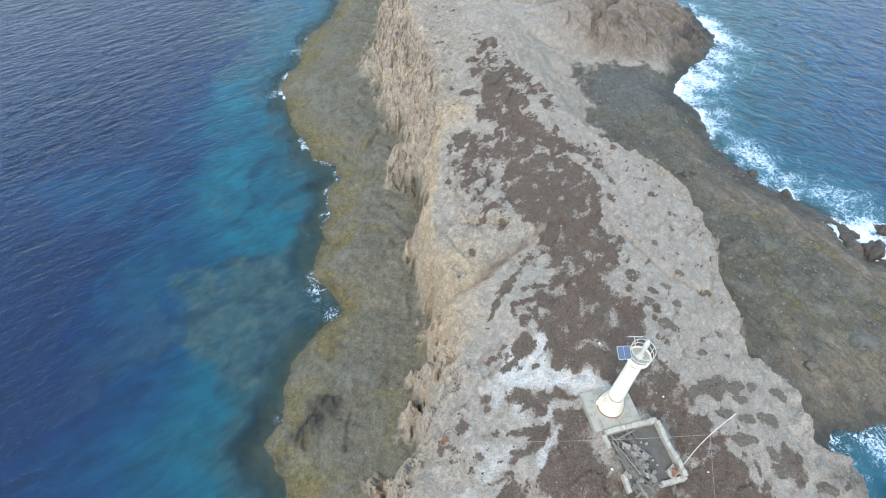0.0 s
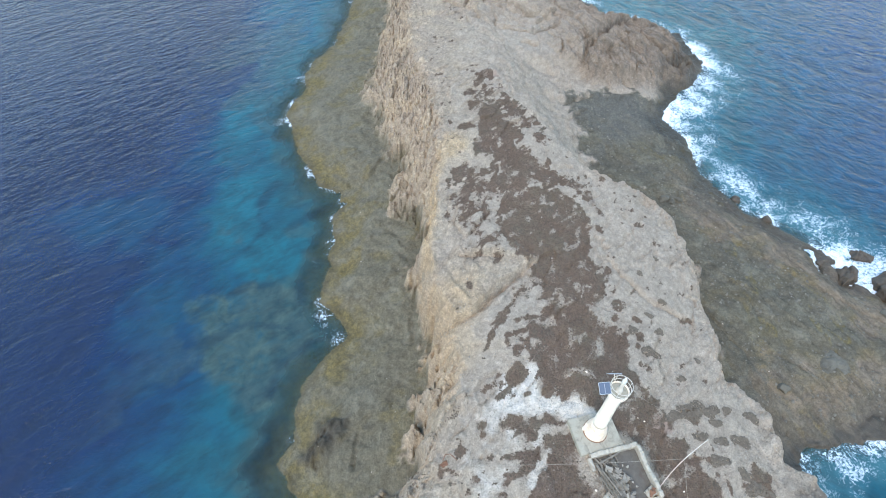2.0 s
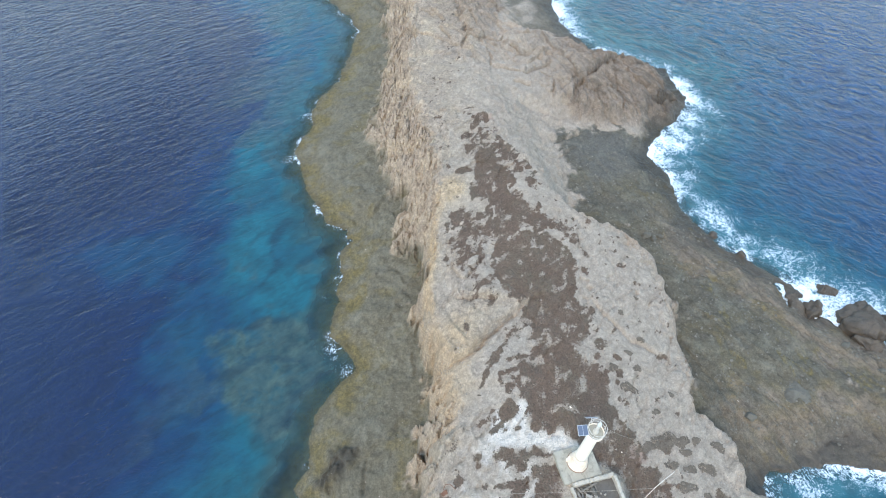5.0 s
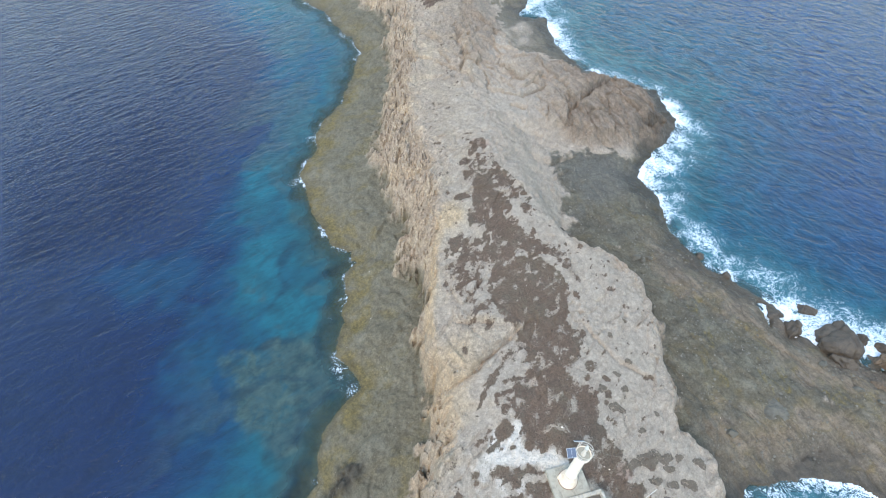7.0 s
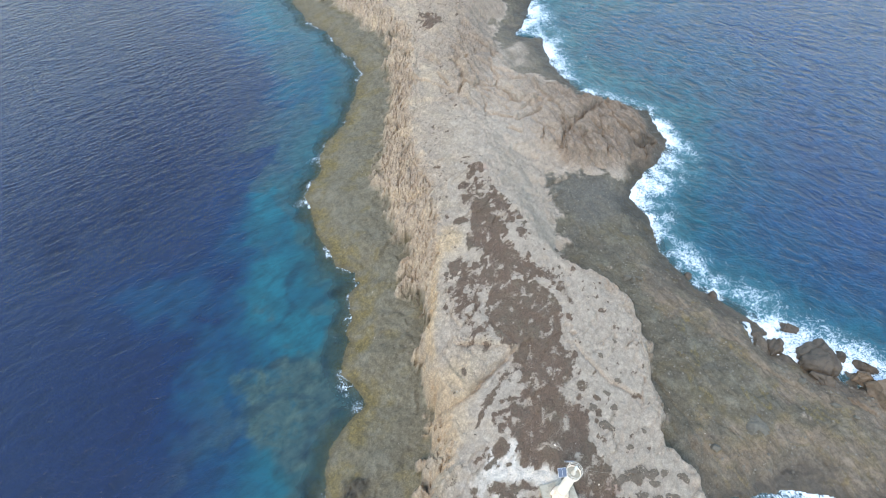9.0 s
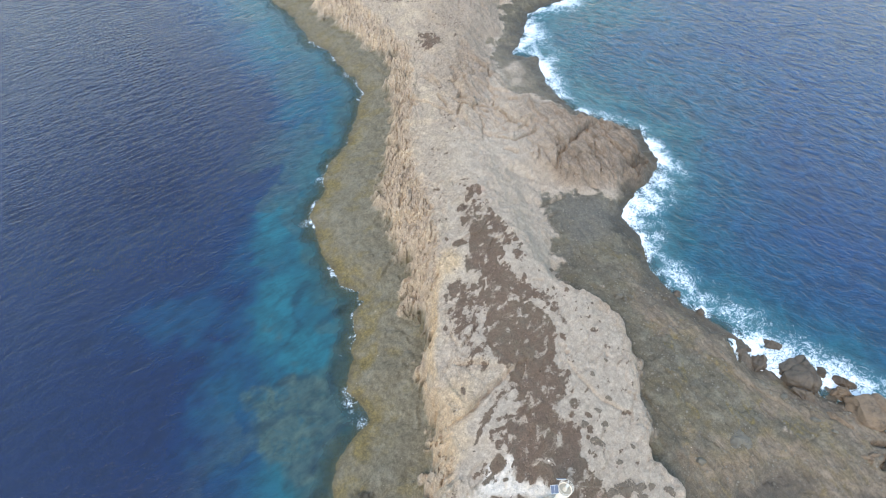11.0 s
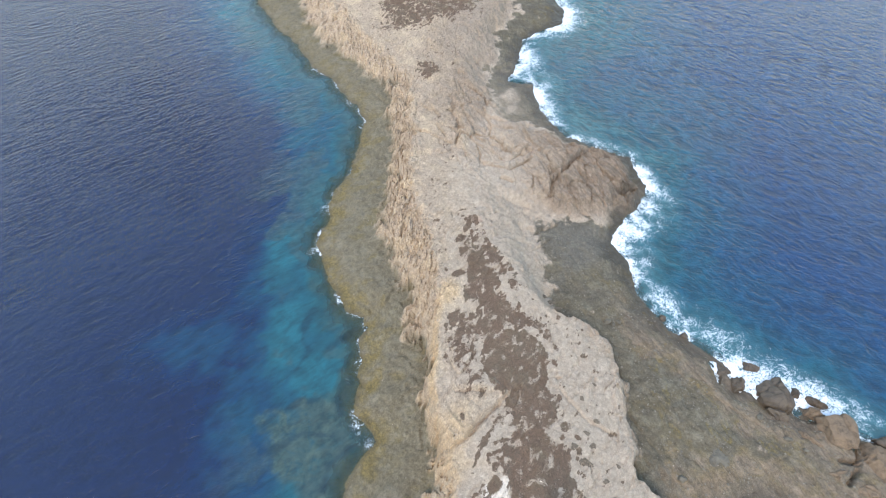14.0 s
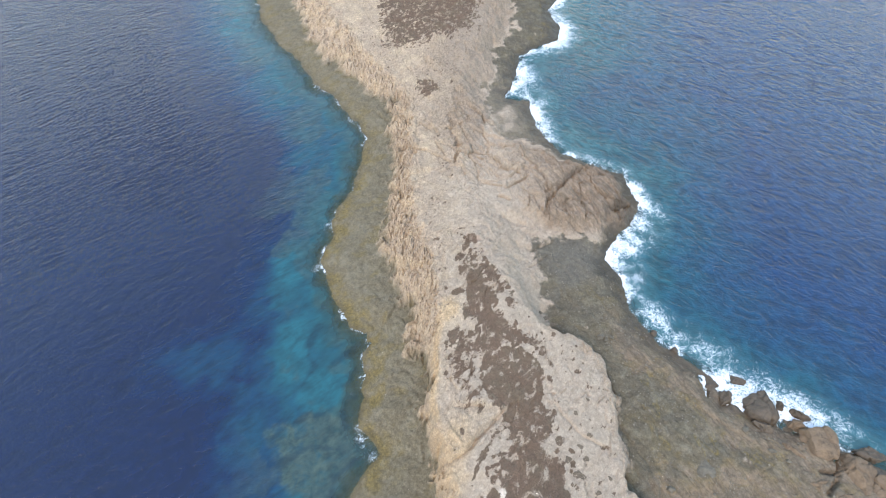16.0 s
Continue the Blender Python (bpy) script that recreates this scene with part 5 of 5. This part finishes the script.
for x_, y_, s_, lab in ((9.7, 16.3, 0.13, "small white stone among brown scrub"), (13.1, 13.2, 0.11, "small white stone among brown scrub"), (12.7, 13.4, 0.07, "small white stone among brown scrub"),
                        (14.6, 9.0, 0.09, "small white stone among brown scrub"), (12.9, 7.4, 0.2, "white plaster lump beside the hut"), (8.9, 8.7, 0.12, "white plaster lump beside the hut")):
    ob = part("white_stone", rock_shape(x_, (s_ * 0.62, s_ * 0.52, s_ * 0.45), 0.3, 2), WHITE, None, "", pose(x_, y_, ground_z(x_, y_) + s_ * 0.3))
    tagged(ob, lab, "stone", "white stones")

scrap = base_of("rusty_scrap", pose(0.1, 10.2, ground_z(0.1, 10.2)), "rusty bent iron scrap on bare rock", "scrap metal")
part("sheet_piece", block(0.36, 0.22, 0.03, 0, 0.05, 3, 9, pose(0, 0, 0.02, 8, -6, 30)), RUST, scrap)
part("bent_bar", wire([(-0.1, 0.15, 0.1), (0.05, 0.45, 0.3), (0.35, 0.5, 0.32), (0.75, 0.2, 0.12)], 0.03), RUST, scrap)

# ---- boulders at the surf ----
def fractured(seed, size, cracks=2):
    """An angular joint block: flat faces from cutting planes, a few open joints, uneven skin."""
    r_ = random.Random(seed)
    bm = bmesh.new()
    bmesh.ops.create_icosphere(bm, subdivisions=5 if max(size) > 1 else 4, radius=1)
    sides = [(Vector((r_.uniform(-1, 1), r_.uniform(-1, 1), r_.uniform(-0.5, 0.9))).normalized(), r_.uniform(0.55, 0.85)) for k in range(11)]
    joints = [(Vector((r_.uniform(-1, 1), r_.uniform(-1, 1), r_.uniform(-0.25, 0.25))).normalized(), r_.uniform(-0.35, 0.35)) for k in range(cracks)]
    o_ = Vector((seed * 1.7, seed * 0.9, seed * 0.4))
    for v in bm.verts:
        c = v.co / (abs(v.co.x) ** 3.5 + abs(v.co.y) ** 3.5 + abs(v.co.z) ** 3.5) ** (1 / 3.5)
        wob_ = noise.noise(c * 2.2 + o_) * 0.08
        for nrm, cut_ in sides:
            over = c.dot(nrm) - cut_ - wob_
            if over > 0:
                c = c - nrm * over * 0.94
        for nrm, at_ in joints:
            c = c * (1 - 0.17 * math.exp(-((c.dot(nrm) - at_ - 0.12 * noise.noise(c * 2 + o_)) / 0.045) ** 2))
        c = Vector((c.x * size[0], c.y * size[1], c.z * size[2]))
        layer = math.sin(4.2 * (c.x * 0.6 + c.y * 0.5 + 1.4 * c.z) + 3 * noise.noise(c * 0.6 + o_))
        k_ = 0.14 * noise.noise(c * 0.8 + o_) + 0.10 * noise.noise(c * 2.1 + o_) + 0.07 * noise.noise(c * 5 + o_) + 0.035 * layer
        v.co = c + v.co.normalized() * k_ * min(1.0, max(size) / 1.2)
    return bm


# place, half sizes and turn of each
WET_BLOCKS = ((42.0, 28.2, 0.3, 2.1, 2.6, 1.7, -22), (40.3, 31.9, -0.2, 1.25, 0.95, 0.95, 20), (46.7, 26.7, 0.0, 1.3, 0.8, 1.1, -20), (44.6, 27.9, -0.1, 0.6, 0.9, 1.0, 10), (53.0, 21.4, 0.0, 2.0, 1.2, 1.2, -25),
              (37.6, 29.2, 0.2, 1.2, 1.3, 1.0, 15), (36.4, 31.2, 0.0, 0.9, 0.7, 0.7, 40), (41.0, 25.0, 0.6, 1.5, 0.8, 0.9, -40), (33.2, 36.6, -0.1, 0.8, 0.6, 0.7, 0), (30.9, 39.4, -0.1, 0.7, 0.5, 0.6, 50))
DRY_BLOCKS = ((47.0, 23.2, 0.5, 2.5, 2.4, 1.75, -30), (49.9, 19.4, 0.5, 2.3, 2.7, 1.75, -25), (44.2, 17.9, 0.75, 2.2, 0.8, 0.95, 14), (43.1, 22.2, 0.7, 1.7, 0.75, 0.9, -38), (52.2, 16.6, 0.5, 2.0, 2.2, 1.5, 20),
              (45.5, 25.2, 0.6, 1.3, 0.8, 1.0, -35), (46.6, 16.0, 0.7, 1.6, 1.2, 1.0, -15))
SMALL_ROCKS = ((22.7, 38.4, 0.1, 0.55, 0.4, 0.4, 15), (23.4, 38.0, 0.1, 0.4, 0.35, 0.35, 60), (24.1, 38.3, 0.1, 0.45, 0.3, 0.3, -20), (26.6, 17.8, 0.1, 0.6, 0.5, 0.4, 10), (38.2, 24.6, 0.1, 0.5, 0.35, 0.3, 30),
               (40.4, 22.0, 0.1, 0.6, 0.3, 0.3, -35), (41.8, 20.6, 0.1, 0.4, 0.3, 0.25, 10))
for rows_, stone_, lab, set_ in ((WET_BLOCKS, BOULDER, "large dark wet fractured boulder in white surf", "boulders at the surf"), (DRY_BLOCKS, DRYROCK, "tan fractured boulder with deep joints beside the surf", "boulders at the surf"),
                                 (SMALL_ROCKS, SLABROCK, "grey fractured rock lying on the dark tidal shelf", "rocks on the shelf")):
    for x_, y_, z_, a_, b_, c_, r_ in rows_:
        up_ = ground_z(x_, y_) if a_ < 0.65 and z_ > 0 else 0
        ob = part("boulder", fractured(int(7 * x_ + y_), (a_, b_, c_)), stone_, None, "", pose(x_, y_, z_ + up_, 0, 0, r_), True)
        tagged(ob, lab, "boulder", set_)
slab_ = part("flat_slab", fractured(50, (1.5, 1.7, 0.5), 1), SLABROCK, None, "", pose(31.6, 19.9, ground_z(31.6, 19.9) - 0.2, 0, 0, 12))
tagged(slab_, "raised flat slab of grey-brown shelf rock", "rock slab")


# ---- scrub and loose stones ----
def scatter(name, spots_, sizes, rim, lift, material, label, category, seed):
    """Many small uneven cushions or stones as one mesh: a ring, a shoulder ring and a top each."""
    rng = np.random.default_rng(seed)
    n_ = len(spots_)
    ang = np.arange(rim) * 2 * np.pi / rim
    a = ang[None, :] + rng.uniform(0, 6.28, (n_, 1))
    r0 = sizes[:, None] * rng.uniform(0.65, 1.35, (n_, rim))
    r1 = r0 * rng.uniform(0.45, 0.85, (n_, rim))
    z0 = -0.15 * sizes[:, None] + 0 * a
    z1 = lift * sizes[:, None] * rng.uniform(0.45, 1.1, (n_, rim))
    co = np.concatenate([np.stack([r0 * np.cos(a), r0 * np.sin(a), z0], -1), np.stack([r1 * np.cos(a), r1 * np.sin(a), z1], -1),
                         np.stack([0 * a[:, :1], 0 * a[:, :1], lift * sizes[:, None] * rng.uniform(0.7, 1.2, (n_, 1))], -1)], 1) + spots_[:, None, :]
    k = np.arange(rim)
    k2 = (k + 1) % rim
    quads = np.stack([k, k2, rim + k2, rim + k], -1)
    tris = np.stack([rim + k, rim + k2, 0 * k + 2 * rim], -1)
    base = (np.arange(n_) * (2 * rim + 1))[:, None, None]
    me = bpy.data.meshes.new(name)
    q, t3 = (quads[None] + base).reshape(-1, 4), (tris[None] + base).reshape(-1, 3)
    me.vertices.add(n_ * (2 * rim + 1)), me.loops.add(q.size + t3.size), me.polygons.add(len(q) + len(t3))
    me.vertices.foreach_set("co", co.astype(np.float32).ravel())
    me.loops.foreach_set("vertex_index", np.concatenate([q.ravel(), t3.ravel()]).astype(np.int32))
    me.polygons.foreach_set("loop_start", np.concatenate([np.arange(len(q)) * 4, q.size + np.arange(len(t3)) * 3]).astype(np.int32))
    me.update(calc_edges=True)
    me.materials.append(material)
    return tagged(new(name, me), label, category, kind="stuff")


rng = np.random.default_rng(3)


def sow(count, x0, x1, y0, y1, chance):
    """Random places on the ground, kept by the chance of a field."""
    x, y = rng.uniform(x0, x1, count), rng.uniform(y0, y1, count)
    keep = rng.uniform(0, 1, count) < field(chance, x, y)
    x, y = x[keep], y[keep]
    return np.stack([x, y, field(Z, x, y)], -1)


def tufts(name, spots_, sizes, material, label, category, seed):
    """Low jagged tufts as one mesh: an uneven star of blades round a raised middle each."""
    g = np.random.default_rng(seed)
    n_, rim = len(spots_), 6
    a = (np.arange(rim) * 2 * np.pi / rim)[None, :] + g.uniform(0, 6.28, (n_, 1)) + g.uniform(-0.4, 0.4, (n_, rim))
    r = sizes[:, None] * g.uniform(0.45, 1.45, (n_, rim))
    z = sizes[:, None] * g.uniform(-0.25, 0.45, (n_, rim))
    co = np.concatenate([np.stack([r * np.cos(a), r * np.sin(a), z], -1),
                         np.stack([sizes * g.uniform(-0.3, 0.3, n_), sizes * g.uniform(-0.3, 0.3, n_), sizes * g.uniform(0.45, 1.0, n_)], -1)[:, None, :]], 1) + spots_[:, None, :]
    k = np.arange(rim)
    t3 = (np.stack([k, (k + 1) % rim, 0 * k + rim], -1)[None] + (np.arange(n_) * (rim + 1))[:, None, None]).reshape(-1, 3)
    me = bpy.data.meshes.new(name)
    me.vertices.add(n_ * (rim + 1)), me.loops.add(t3.size), me.polygons.add(len(t3))
    me.vertices.foreach_set("co", co.astype(np.float32).ravel())
    me.loops.foreach_set("vertex_index", t3.astype(np.int32).ravel())
    me.polygons.foreach_set("loop_start", (np.arange(len(t3)) * 3).astype(np.int32))
    me.update(calc_edges=True)
    me.materials.append(material)
    return tagged(new(name, me), label, category, kind="stuff")


clear = ((np.abs(GX - 9.4) > 1.8) | (np.abs(GY - 12.05) > 1.6)) & ((np.abs(GX - 10.7) > 2.1) | (np.abs(GY - 9.4) > 2.2))
thick_ = np.clip(cover * 1.25 - 0.3, 0, 1) * (0.55 + 0.45 * step(-0.2, 0.3, fbm(GX, GY, 0.8, 3, 92)))
near = sow(340000, -2, 24, 5, 58, thick_ * clear)
tufts("scrub", near, rng.uniform(0.02, 0.06, len(near)) * rng.choice([1, 1, 1.6], len(near)), TUFT, "low dry brown scrub on the rock", "scrub", 4)
far_ = sow(60000, -16, 16, 58, 150, thick_)
tufts("scrub", far_, rng.uniform(0.07, 0.18, len(far_)), TUFT, "low dry brown scrub on the far rise", "scrub", 5)
bare = np.clip((1 - cover) * (0.25 + 0.75 * step(0.0, 0.4, fbm(GX, GY, 2.5, 3, 91))) * (d_shore > 0.8) * clear, 0, 1) * (0.03 + 0.97 * (1 - low))
peb = sow(40000, -14, 34, 6, 62, bare)
scatter("loose_stones", peb, rng.uniform(0.012, 0.04, len(peb)) * rng.choice([1, 1, 1, 1.9], len(peb)), 5, 0.8, STONES, "pale loose stones strewn over the rock", "stones", 6)

shingle = np.clip(low * step(0.8, 2.0, d_shore) * (GX > 10) * (0.25 + 0.75 * step(0.1, 0.5, fbm(GX, GY, 3, 3, 171))), 0, 1)
peb = sow(9000, 12, 52, 10, 62, shingle)
scatter("shelf_stones", peb, rng.uniform(0.03, 0.09, len(peb)) * rng.choice([1, 1, 1, 1.8], len(peb)), 6, 0.7, SHINGLE, "grey-brown stones strewn over the tidal shelf", "stones", 7)


def shrub(x_, y_, size, label):
    n_ = int(260 * size / 0.5)
    a, r = rng.uniform(0, 6.28, n_), size * np.sqrt(rng.uniform(0, 1, n_))
    lobes = 0.85 + 0.25 * np.sin(2 * a + x_ * 9) + 0.18 * np.sin(3 * a + y_ * 7)
    x, y = r * lobes * np.cos(a) * 1.15, r * lobes * np.sin(a) * 0.9
    z = 0.16 * size * np.clip(1 - (r / size) ** 2, 0, 1)
    g = ground_z(x_, y_)
    gz = field(Z, x + x_, y + y_) - g
    ob = tufts("shrub", np.stack([x, y, z + gz], -1), rng.uniform(0.03, 0.085, n_), SHRUB, label, "shrub", int(x_ * 100))
    del ob["kind"]
    ob.location = (x_, y_, g)
    tagged(ob, group="cushion shrubs")


for x_, y_, s_ in ((14.9, 18.4, 0.62), (16.1, 20.2, 0.36), (15.7, 21.6, 0.3), (17.1, 23.0, 0.3), (16.8, 14.2, 0.95), (18.2, 14.3, 0.6), (18.3, 13.5, 0.4), (19.5, 14.5, 0.36), (21.3, 14.2, 0.5),
                   (16.9, 12.5, 0.42), (18.3, 12.3, 0.42), (19.8, 12.4, 0.58), (17.6, 11.0, 0.55), (19.2, 10.2, 0.5), (19.7, 9.4, 0.65), (21.9, 8.6, 0.5), (20.7, 9.1, 0.22), (15.4, 13.8, 0.5), (15.4, 41.6, 0.5), (16.2, 40.6, 0.4), (14.6, 42.4, 0.36), (16.8, 16.6, 0.3), (18.6, 18.2, 0.22), (13.9, 20.0, 0.4), (17.8, 27.5, 0.2), (15.9, 25.6, 0.26)):
    shrub(x_, y_, s_, "grey-brown cushion shrub on pale rock" if s_ > 0.4 else "small dark cushion shrub on pale rock")
